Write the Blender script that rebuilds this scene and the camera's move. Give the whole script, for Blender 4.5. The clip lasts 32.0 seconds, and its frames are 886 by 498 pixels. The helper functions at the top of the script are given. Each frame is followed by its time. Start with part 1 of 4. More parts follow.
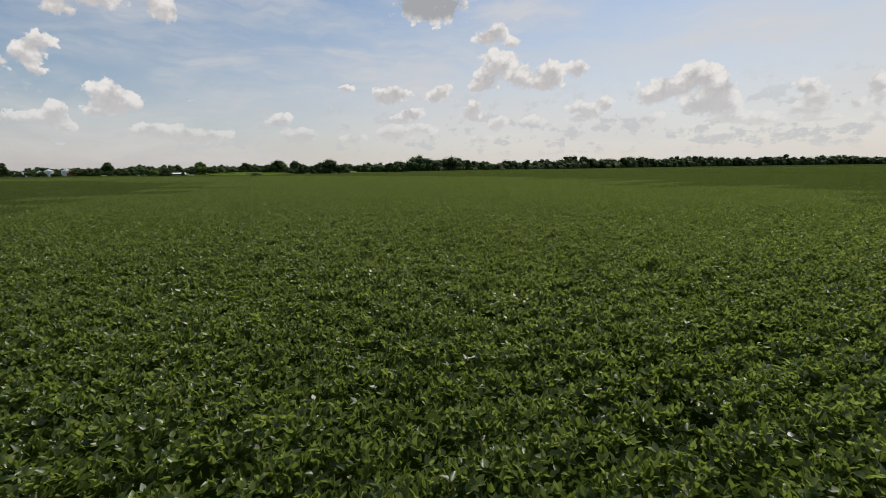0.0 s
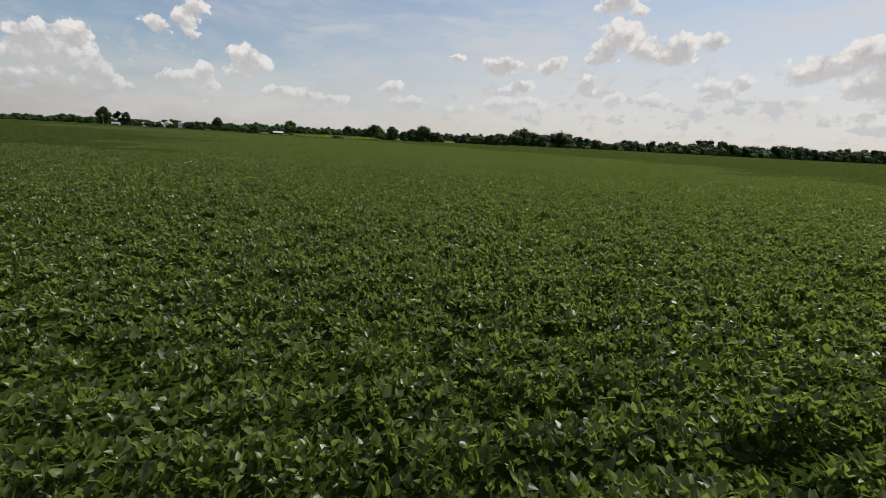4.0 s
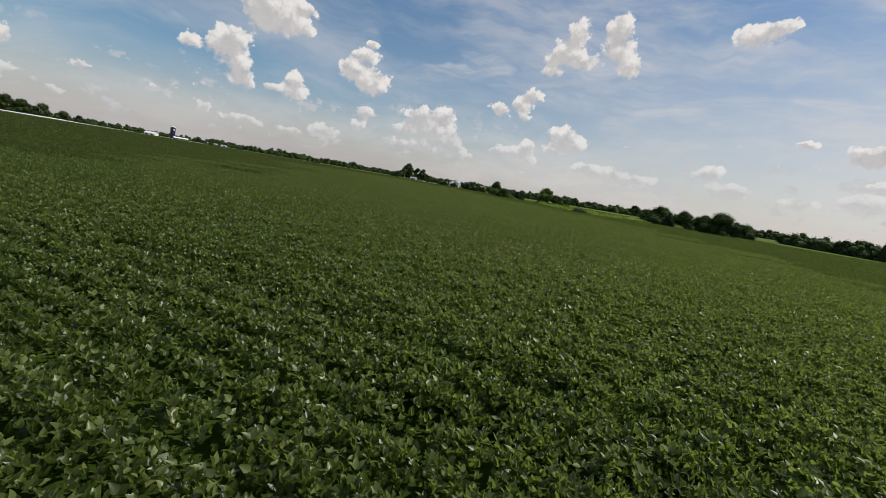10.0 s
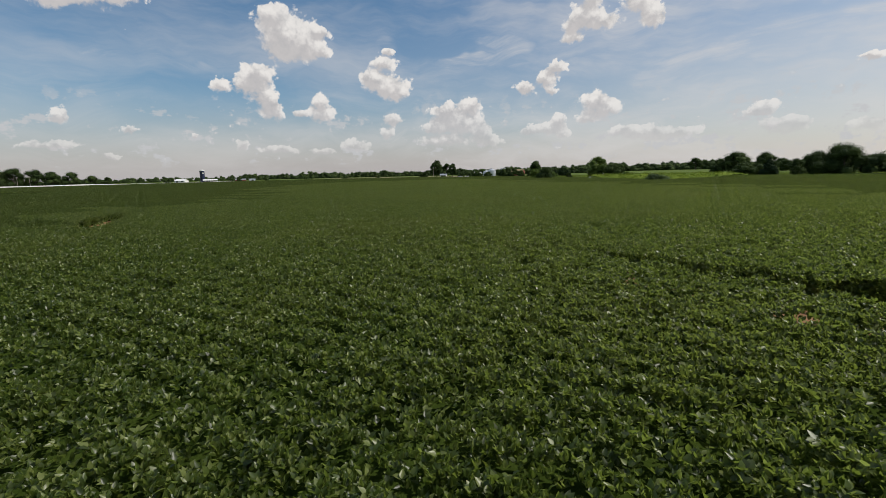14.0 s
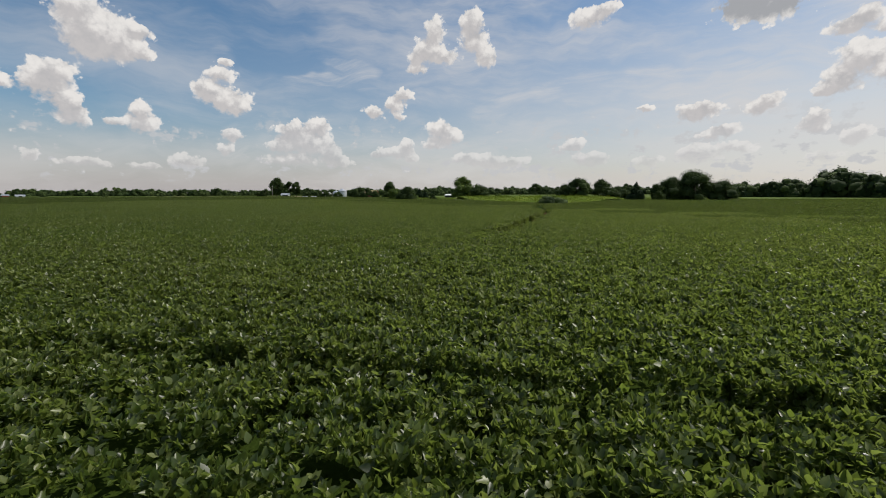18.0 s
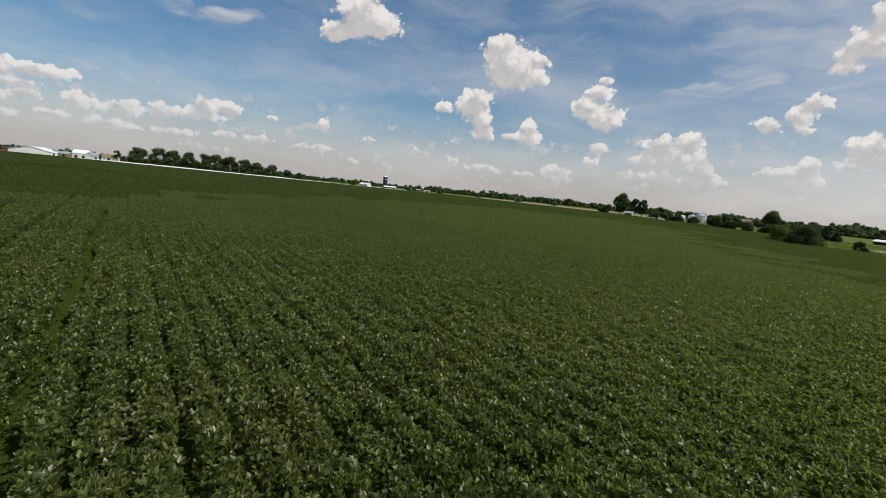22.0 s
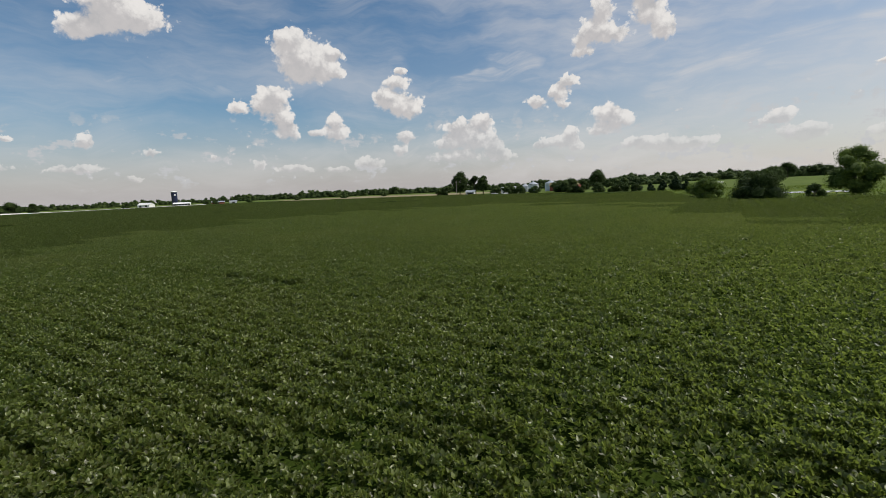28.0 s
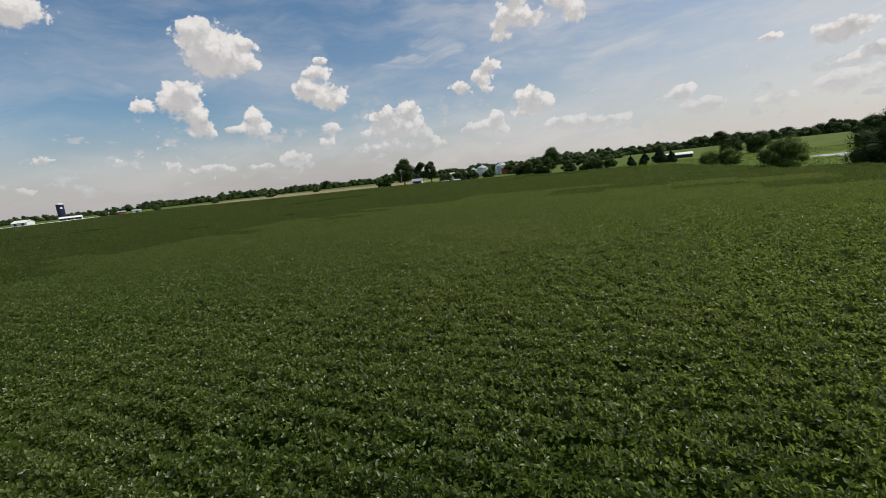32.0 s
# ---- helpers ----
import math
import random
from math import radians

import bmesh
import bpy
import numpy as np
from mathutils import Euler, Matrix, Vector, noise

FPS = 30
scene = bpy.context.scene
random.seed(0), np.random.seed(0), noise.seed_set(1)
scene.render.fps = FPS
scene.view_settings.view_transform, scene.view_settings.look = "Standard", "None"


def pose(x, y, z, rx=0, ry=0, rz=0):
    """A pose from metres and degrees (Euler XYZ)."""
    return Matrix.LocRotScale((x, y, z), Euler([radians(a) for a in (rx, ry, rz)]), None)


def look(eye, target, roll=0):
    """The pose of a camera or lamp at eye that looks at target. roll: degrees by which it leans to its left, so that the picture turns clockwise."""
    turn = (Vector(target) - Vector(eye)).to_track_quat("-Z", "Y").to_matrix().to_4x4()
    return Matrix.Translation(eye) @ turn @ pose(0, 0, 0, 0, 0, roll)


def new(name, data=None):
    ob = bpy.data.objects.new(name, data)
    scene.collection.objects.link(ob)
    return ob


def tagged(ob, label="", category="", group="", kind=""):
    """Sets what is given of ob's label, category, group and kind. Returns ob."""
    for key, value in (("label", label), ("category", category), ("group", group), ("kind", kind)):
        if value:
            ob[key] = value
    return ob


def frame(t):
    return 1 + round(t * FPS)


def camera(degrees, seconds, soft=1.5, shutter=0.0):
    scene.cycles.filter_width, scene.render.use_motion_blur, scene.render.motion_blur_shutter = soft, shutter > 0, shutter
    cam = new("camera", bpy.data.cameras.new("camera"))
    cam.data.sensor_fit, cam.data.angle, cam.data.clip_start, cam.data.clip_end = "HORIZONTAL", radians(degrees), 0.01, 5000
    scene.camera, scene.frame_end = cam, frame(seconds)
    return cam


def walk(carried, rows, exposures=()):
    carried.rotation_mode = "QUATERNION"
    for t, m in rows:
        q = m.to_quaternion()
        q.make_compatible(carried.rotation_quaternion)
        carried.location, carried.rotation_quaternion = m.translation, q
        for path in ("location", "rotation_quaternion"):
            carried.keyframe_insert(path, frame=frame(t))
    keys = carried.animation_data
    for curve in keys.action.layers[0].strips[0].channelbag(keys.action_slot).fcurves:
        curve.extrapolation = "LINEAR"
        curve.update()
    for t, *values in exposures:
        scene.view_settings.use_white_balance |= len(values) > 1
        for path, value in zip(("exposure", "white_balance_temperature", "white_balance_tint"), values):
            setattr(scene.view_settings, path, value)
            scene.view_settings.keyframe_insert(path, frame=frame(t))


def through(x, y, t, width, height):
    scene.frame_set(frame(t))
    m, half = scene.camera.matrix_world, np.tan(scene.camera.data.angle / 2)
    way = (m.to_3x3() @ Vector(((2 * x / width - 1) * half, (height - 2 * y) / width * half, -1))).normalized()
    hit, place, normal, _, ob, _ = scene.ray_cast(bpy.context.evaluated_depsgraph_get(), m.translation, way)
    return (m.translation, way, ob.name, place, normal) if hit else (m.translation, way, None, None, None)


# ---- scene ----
cam = camera(89.5, 32.0, soft=0.55)


def aim(x, y, z, yaw, pitch, roll):
    """Camera pose: yaw clockwise from +y, pitch above the level, roll, all in degrees."""
    return pose(x, y, z, 0, 0, -yaw) @ pose(0, 0, 0, 90 + pitch) @ pose(0, 0, 0, 0, 0, roll)


# seconds, x, y, z, yaw, pitch, roll
PATH = [
    (0.0, 0.00, -0.00, 3.68, 12.99, -10.26, -0.79),
    (0.5, 0.56, 5.72, 3.58, 12.71, -10.34, 0.15),
    (1.0, 1.50, 11.23, 3.71, 12.24, -11.36, 0.83),
    (1.5, 2.62, 16.50, 3.87, 11.27, -11.38, 1.54),
    (2.0, 3.76, 21.62, 3.84, 9.13, -11.59, 1.91),
    (2.5, 4.84, 26.91, 3.81, 5.34, -12.58, 2.27),
    (3.0, 5.98, 32.24, 3.56, 2.46, -12.51, 2.86),
    (3.5, 6.88, 37.46, 3.31, 1.36, -13.69, 3.10),
    (4.0, 7.60, 42.74, 3.09, 0.98, -13.75, 2.94),
    (4.5, 8.09, 48.20, 2.79, 0.78, -13.16, 2.43),
    (5.0, 8.58, 53.98, 2.58, 0.64, -12.34, 1.86),
    (5.5, 9.29, 60.16, 2.62, 0.47, -11.72, 1.51),
    (6.0, 10.17, 66.59, 3.06, 0.00, -10.86, 1.16),
    (6.5, 10.86, 72.91, 3.34, 0.01, -9.72, 0.05),
    (7.0, 11.47, 78.89, 3.18, -0.13, -9.25, -0.24),
    (7.5, 12.13, 84.77, 2.90, -0.60, -11.17, -0.26),
    (8.0, 12.67, 90.65, 3.14, -3.48, -10.71, 0.36),
    (8.5, 13.23, 95.86, 3.33, -10.41, -9.49, 2.17),
    (9.0, 13.50, 101.18, 3.36, -20.16, -9.38, 4.82),
    (9.5, 13.41, 105.48, 3.37, -28.20, -8.37, 7.92),
    (10.0, 12.95, 109.96, 3.64, -34.74, -8.40, 9.64),
    (10.5, 11.37, 115.65, 4.15, -38.33, -8.38, 8.51),
    (11.0, 9.38, 120.50, 4.64, -40.79, -9.31, 7.16),
    (11.5, 6.98, 124.95, 5.00, -41.99, -9.54, 5.63),
    (12.0, 4.27, 129.23, 4.94, -41.68, -11.85, 3.34),
    (12.5, 1.40, 133.39, 4.55, -41.52, -11.16, 1.51),
    (13.0, -1.56, 137.28, 4.22, -41.52, -10.81, 0.09),
    (13.5, -4.56, 141.08, 4.10, -41.52, -9.87, -1.14),
    (14.0, -7.46, 145.02, 3.98, -41.07, -9.58, -1.36),
    (14.5, -10.27, 149.11, 3.78, -39.87, -9.49, -1.11),
    (15.0, -13.08, 153.22, 3.61, -38.15, -9.53, -0.69),
    (15.5, -16.00, 157.19, 3.54, -36.15, -9.60, -0.38),
    (16.0, -19.01, 161.03, 3.59, -31.55, -9.76, -0.06),
    (16.5, -22.01, 165.14, 3.41, -27.80, -9.74, -0.16),
    (17.0, -24.82, 169.39, 3.08, -25.60, -8.78, 0.19),
    (17.5, -27.57, 174.01, 2.99, -23.52, -7.77, 0.21),
    (18.0, -30.35, 178.85, 3.13, -22.17, -7.08, -0.16),
    (18.5, -32.78, 183.65, 3.36, -21.85, -7.29, -0.36),
    (19.0, -34.55, 187.70, 3.69, -22.00, -6.83, -0.41),
    (19.5, -36.28, 191.25, 3.80, -26.61, -5.13, 1.10),
    (20.0, -38.08, 195.35, 4.18, -34.97, -4.36, 3.53),
    (20.5, -39.95, 199.46, 4.65, -44.50, -4.57, 4.97),
    (21.0, -42.38, 203.67, 4.94, -53.55, -4.94, 6.38),
    (21.5, -45.77, 207.74, 5.20, -59.60, -6.38, 5.84),
    (22.0, -49.50, 211.16, 5.22, -64.44, -7.43, 5.81),
    (22.5, -53.43, 214.26, 5.09, -69.42, -8.03, 5.99),
    (23.0, -57.32, 216.74, 4.90, -72.15, -7.91, 4.91),
    (23.5, -61.44, 218.84, 4.60, -68.68, -8.51, 1.24),
    (24.0, -65.90, 221.00, 4.02, -67.52, -7.94, 0.85),
    (24.5, -70.34, 222.96, 3.58, -69.66, -7.21, 2.38),
    (25.0, -74.70, 224.72, 3.57, -67.19, -7.55, 1.82),
    (25.5, -78.96, 226.24, 3.84, -60.37, -8.69, -0.35),
    (26.0, -83.19, 227.74, 4.19, -53.01, -9.82, -2.84),
    (26.5, -87.45, 229.48, 4.46, -48.93, -10.13, -4.34),
    (27.0, -91.76, 231.41, 4.77, -46.30, -9.32, -5.61),
    (27.5, -95.87, 233.95, 4.98, -44.15, -8.64, -5.41),
    (28.0, -99.86, 237.13, 5.22, -42.88, -7.60, -2.59),
    (28.5, -103.69, 240.42, 5.27, -48.99, -6.68, 2.07),
    (29.0, -107.18, 243.27, 5.09, -51.10, -7.83, 2.10),
    (29.5, -110.75, 245.59, 5.34, -50.29, -5.98, 2.10),
    (30.0, -114.19, 247.89, 5.71, -51.12, -4.28, 2.18),
    (30.5, -117.85, 250.44, 6.09, -50.68, -4.57, 1.22),
    (31.0, -122.18, 253.53, 6.48, -44.27, -6.88, -2.38),
    (31.5, -126.30, 256.64, 6.39, -37.52, -9.37, -5.34),
    (32.0, -129.90, 259.86, 5.66, -35.00, -9.62, -6.35),
]
walk(cam, [(r[0], aim(*r[1:])) for r in PATH])

# ---- sky and sun ----
SUN_AZ, SUN_EL = 48.0, 52.0
world = bpy.data.worlds.new("sky")
scene.world = world
world.use_nodes = True
wt = world.node_tree
wt.nodes.clear()


def wmath(op, a, b=None, clamp=False):
    n = wt.nodes.new("ShaderNodeMath")
    n.operation, n.use_clamp = op, clamp
    for i, s in enumerate((a, b)):
        if s is None:
            continue
        if isinstance(s, (int, float)):
            n.inputs[i].default_value = s
        else:
            wt.links.new(s, n.inputs[i])
    return n.outputs[0]


sky = wt.nodes.new("ShaderNodeTexSky")
sky.sky_type, sky.sun_disc = "NISHITA", False
sky.sun_elevation, sky.sun_rotation = radians(SUN_EL), radians(SUN_AZ)
sky.air_density, sky.dust_density, sky.ozone_density = 1.0, 1.2, 2.0
# direction of view as azimuth and elevation in degrees, stirred by noise so that cloud edges billow
coords = wt.nodes.new("ShaderNodeTexCoord")
sep = wt.nodes.new("ShaderNodeSeparateXYZ")
wt.links.new(coords.outputs["Generated"], sep.inputs[0])
az = wmath("MULTIPLY", wmath("ARCTAN2", sep.outputs[0], sep.outputs[1]), 57.2958)
el = wmath("MULTIPLY", wmath("ARCSINE", sep.outputs[2]), 57.2958)
plain = wt.nodes.new("ShaderNodeCombineXYZ")
wt.links.new(az, plain.inputs[0])
wt.links.new(el, plain.inputs[1])


def sky_noise(scale, detail, rough, vec=None, colour=False):
    n = wt.nodes.new("ShaderNodeTexNoise")
    n.inputs["Scale"].default_value, n.inputs["Detail"].default_value, n.inputs["Roughness"].default_value = scale, detail, rough
    wt.links.new(vec or plain.outputs[0], n.inputs["Vector"])
    return n.outputs["Color" if colour else "Fac"]


def vmath(op, a, b):
    n = wt.nodes.new("ShaderNodeVectorMath")
    n.operation = op
    for i, s in enumerate((a, b)):
        if isinstance(s, tuple):
            n.inputs[i].default_value = s
        else:
            wt.links.new(s, n.inputs[i])
    return n.outputs[0]


def stirred(vec, scale, detail, amount):
    off = vmath("SUBTRACT", sky_noise(scale, detail, 0.6, vec, True), (0.5, 0.5, 0.5))
    return vmath("ADD", vec, vmath("MULTIPLY", off, (amount, amount * 0.8, 0.0)))


billow = stirred(stirred(plain.outputs[0], 0.35, 2.0, 1.1), 1.1, 5.0, 1.2)
streak = stirred(plain.outputs[0], 0.12, 3.0, 5.0)
fields = {"body": None, "lee": None, "thin": None, "base": None}


def lobe(field, x, y, rx, ry, vec=None):
    m = wt.nodes.new("ShaderNodeMapping")
    m.vector_type = "TEXTURE"
    m.inputs["Location"].default_value, m.inputs["Scale"].default_value = (x, y, 0), (rx, ry, 1)
    wt.links.new(vec or billow, m.inputs["Vector"])
    g = wt.nodes.new("ShaderNodeTexGradient")
    g.gradient_type = "SPHERICAL"
    wt.links.new(m.outputs[0], g.inputs[0])
    grown = wmath("MULTIPLY", g.outputs["Fac"], g.outputs["Fac"])
    fields[field] = grown if fields[field] is None else wmath("ADD", fields[field], grown)


def puff(x, y, w, h):
    k = 1.0 / max(math.cos(radians(y)), 0.5)
    lobe("body", x, y, w * 0.74 * k, h * 0.74)
    lobe("lee", x - 0.08 * w * k, y - 0.36 * h, w * 0.62 * k, h * 0.60)


def heap(*puffs):
    """A heaped cloud or a bank of them, puff by puff: azimuth, elevation, width, height in degrees."""
    for p in puffs:
        puff(*p)


def dark_cloud(x, y, w, h):
    k = 1.0 / max(math.cos(radians(y)), 0.5)
    lobe("body", x, y, w * 0.64 * k, h * 0.66)
    lobe("base", x, y + 0.05 * h, w * 0.56 * k, h * 0.52)


def wisp(x, y, w, h):
    k = 1.0 / max(math.cos(radians(y)), 0.5)
    lobe("thin", x, y, w * 0.7 * k, h * 0.75, streak)


def wisps(*streaks):
    for p in streaks:
        wisp(*p)


dark_cloud(11.9, 18.3, 9.2, 4.6)
heap((-77.0, 19.4, 5.6, 3.9), (-79.7, 16.8, 3.8, 2.1), (-74.3, 18.2, 5.1, 2.6), (-77.3, 17.4, 5.1, 2.3))
heap((-59.6, 16.3, 4.9, 4.8), (-56.9, 15.3, 5.1, 4.2), (-54.9, 14.1, 2.6, 1.5), (-58.5, 14.1, 5.2, 2.7), (-60.0, 17.6, 3.2, 1.8), (-55.0, 16.1, 2.2, 1.2))
heap((-62.2, 11.5, 4.1, 2.3), (-63.2, 10.4, 4.1, 2.6), (-61.4, 9.0, 3.1, 2.6), (-60.9, 7.6, 2.8, 2.4), (-66.1, 10.1, 1.9, 1.7))
heap((-55.5, 8.7, 2.4, 2.0), (-55.4, 7.3, 3.7, 1.8), (-57.9, 7.4, 2.0, 1.1))
heap((-47.7, 10.9, 5.4, 2.8), (-46.1, 9.8, 3.6, 1.8), (-49.3, 11.6, 2.8, 1.8), (-47.8, 13.1, 3.6, 1.4), (-47.0, 14.3, 2.0, 0.8))
heap((-46.8, 6.7, 2.8, 1.4), (-47.6, 5.1, 2.1, 1.4))
heap((-37.2, 8.2, 2.8, 2.1), (-40.1, 7.5, 4.4, 2.4), (-38.4, 6.2, 6.9, 3.0), (-35.9, 4.9, 3.1, 2.9), (-41.7, 5.7, 3.4, 1.9), (-40.4, 4.0, 7.3, 1.5), (-35.1, 3.8, 3.5, 1.4))
heap((-27.0, 11.9, 2.8, 1.4), (-28.2, 10.8, 2.5, 1.8), (-30.5, 9.8, 2.9, 1.5), (-27.5, 9.5, 1.6, 1.1))
heap((-26.7, 5.9, 2.0, 1.9), (-27.9, 5.1, 2.9, 1.6), (-30.0, 4.9, 2.7, 1.2), (-26.2, 4.5, 2.0, 1.1))
heap((-110.1, 7.2, 3.4, 2.0), (-106.4, 7.2, 5.1, 1.4), (-109.3, 6.0, 5.5, 1.0))
heap((-107.8, 5.1, 2.5, 1.6), (-103.9, 4.9, 3.2, 2.0), (-100.5, 5.1, 3.5, 1.7), (-109.4, 4.4, 3.9, 1.3), (-109.9, 3.2, 3.9, 1.0))
heap((-97.2, 5.1, 2.7, 2.0), (-93.0, 6.5, 3.4, 2.2), (-90.7, 6.6, 2.4, 1.6), (-93.9, 5.4, 5.1, 1.2))
heap((-105.8, 3.3, 3.9, 0.9), (-101.6, 3.4, 5.4, 1.0), (-96.2, 3.3, 4.4, 1.1))
heap((-87.7, 3.6, 3.8, 1.2), (-91.1, 3.7, 2.4, 0.8), (-81.2, 3.5, 4.7, 0.9), (-76.8, 2.5, 1.8, 0.6), (-80.4, 6.4, 1.5, 1.6), (-75.0, 5.2, 1.8, 0.8))
heap((-64.4, 3.9, 1.4, 1.2), (-69.1, 4.8, 0.8, 0.5), (-60.2, 3.2, 4.9, 1.0), (-51.4, 3.7, 3.9, 1.5), (-55.3, 3.1, 3.4, 0.8), (-86.1, 6.3, 1.0, 0.5))
heap((-5.0, 19.3, 4.2, 2.0), (-2.9, 20.1, 2.9, 1.6))
heap((-23.1, 19.2, 2.3, 2.6), (-23.8, 17.1, 4.0, 2.4), (-25.2, 16.2, 2.7, 1.8), (-22.1, 16.2, 4.0, 1.8), (-25.3, 14.9, 3.0, 1.0))
heap((-18.6, 20.0, 3.2, 2.9), (-18.3, 17.9, 3.6, 3.0), (-16.9, 16.1, 2.9, 2.7))
heap((-22.5, 8.0, 3.5, 2.4), (-21.1, 7.1, 3.5, 1.8), (-23.3, 6.2, 2.8, 1.4))
heap((-5.9, 5.8, 2.6, 1.6), (-4.3, 4.0, 5.2, 1.5), (-15.8, 3.9, 9.8, 1.4), (7.3, 9.2, 4.8, 1.4), (9.6, 6.7, 2.6, 1.2), (1.7, 9.4, 2.3, 0.7))
heap((13.3, 9.4, 2.3, 1.6), (17.2, 7.4, 2.1, 1.8), (20.3, 5.6, 1.9, 1.2), (7.0, 4.6, 3.8, 1.6), (10.7, 4.8, 4.0, 1.3), (17.7, 3.6, 3.4, 1.1))
heap((20.1, 12.3, 4.7, 2.9), (18.4, 10.3, 3.7, 2.4), (22.6, 10.6, 4.1, 3.0), (26.5, 11.1, 3.8, 2.1), (29.2, 11.1, 2.3, 2.0), (25.5, 9.8, 4.5, 1.8), (17.5, 9.5, 2.5, 1.2))
heap((19.9, 15.7, 2.1, 1.7), (18.8, 15.0, 3.6, 1.6), (21.5, 14.5, 2.3, 0.9))
heap((41.9, 9.5, 4.2, 2.2), (37.7, 7.9, 4.6, 2.6), (39.9, 8.6, 4.4, 2.3), (43.6, 8.2, 3.6, 2.8), (44.7, 6.4, 2.5, 1.7), (42.7, 6.6, 5.8, 2.3))
heap((51.1, 7.4, 2.0, 1.5), (52.0, 6.5, 2.1, 1.6), (51.5, 5.3, 3.8, 1.6))
heap((29.9, 6.8, 3.8, 1.6), (32.4, 7.3, 1.8, 1.5), (31.1, 6.4, 3.8, 1.3))
heap((56.0, 7.3, 1.5, 1.9), (54.9, 5.5, 1.5, 1.0), (56.4, 6.0, 1.1, 2.4), (46.9, 4.6, 7.3, 1.4), (44.9, 5.0, 4.5, 1.3), (37.3, 5.2, 2.9, 1.2))
heap((24.3, 5.4, 3.4, 1.6), (19.6, 5.1, 2.1, 1.5), (16.8, 6.6, 2.8, 1.6), (6.7, 8.4, 4.1, 1.6), (12.3, 8.7, 2.7, 1.6), (8.8, 6.2, 4.1, 1.1), (7.3, 4.1, 4.9, 2.0))
heap((2.1, 3.7, 3.4, 1.6), (-3.8, 4.1, 3.0, 1.8), (-6.4, 5.6, 2.5, 1.3), (-19.0, 4.3, 3.5, 1.4), (-15.9, 4.3, 4.3, 1.7), (-13.8, 3.9, 3.4, 1.2))
heap((52.3, 4.2, 4.2, 0.7), (29.9, 5.5, 3.8, 0.9), (56.6, 4.1, 2.2, 1.0))
wisps((-74.3, 11.8, 14.7, 1.9), (-91.4, 16.0, 7.2, 1.2), (-96.8, 16.4, 3.0, 1.6), (-37.6, 12.8, 5.6, 0.9), (-32.6, 13.2, 5.0, 1.8))
wisps((-34.1, 14.8, 4.2, 1.3), (-40.2, 11.3, 4.3, 0.6), (-101.7, 16.2, 5.0, 0.8), (-47.6, 13.9, 3.6, 3.5), (-47.0, 5.9, 3.7, 3.8))
wisps((2.2, 12.1, 25.5, 3.5), (9.4, 18.1, 10.7, 2.0), (-38.1, 13.0, 6.9, 1.2), (-32.5, 14.5, 4.6, 2.5))
wisps((-5.8, 11.9, 36.2, 3.1), (-37.9, 13.0, 6.3, 1.5), (-33.5, 14.7, 4.2, 1.2))


# puffs that overlap swell into one another
for kind in fields:
    fields[kind] = wmath("SQRT", fields[kind])


def sky_step(src, a, b, to=1.0):
    n = wt.nodes.new("ShaderNodeMapRange")
    n.interpolation_type = "SMOOTHSTEP"
    n.inputs["From Min"].default_value, n.inputs["From Max"].default_value, n.inputs["To Max"].default_value = a, b, to
    wt.links.new(src, n.inputs["Value"])
    return n.outputs[0]


def sky_mix(fac, a, b):
    n = wt.nodes.new("ShaderNodeMix")
    n.data_type = "RGBA"
    for i, s in ((0, fac), (6, a), (7, b)):
        if isinstance(s, (int, float)):
            n.inputs[i].default_value = s
        elif isinstance(s, tuple):
            n.inputs[i].default_value = (*s, 1)
        else:
            wt.links.new(s, n.inputs[i])
    return n.outputs[2]


def cells(scale, detail, vec=None):
    n = wt.nodes.new("ShaderNodeTexVoronoi")
    n.feature = "SMOOTH_F1"
    n.inputs["Scale"].default_value, n.inputs["Detail"].default_value, n.inputs["Roughness"].default_value, n.inputs["Smoothness"].default_value = scale, detail, 0.55, 0.35
    wt.links.new(vec or plain.outputs[0], n.inputs["Vector"])
    return wmath("SUBTRACT", 0.55, n.outputs["Distance"])


fine = sky_noise(1.5, 7.0, 0.66)
heads = cells(0.85, 3.0, stirred(plain.outputs[0], 0.8, 3.0, 0.8))
rough_edge = wmath("ADD", wmath("MULTIPLY", wmath("SUBTRACT", fine, 0.5), 0.30), wmath("MULTIPLY", heads, 0.40))
ragged = wmath("ADD", fields["body"], rough_edge)
grain = wmath("ADD", wmath("MULTIPLY", wmath("SUBTRACT", fine, 0.5), 0.45), wmath("MULTIPLY", heads, -0.45))
shade = sky_step(wmath("ADD", fields["lee"], grain), 0.22, 0.92)
soft_edge = sky_step(fields["lee"], 0.15, 0.5)
cover = sky_mix(soft_edge, sky_step(ragged, 0.09, 0.27), sky_step(ragged, 0.02, 0.42))
gloom = sky_step(wmath("ADD", fields["base"], wmath("MULTIPLY", grain, 0.6)), 0.02, 0.6)
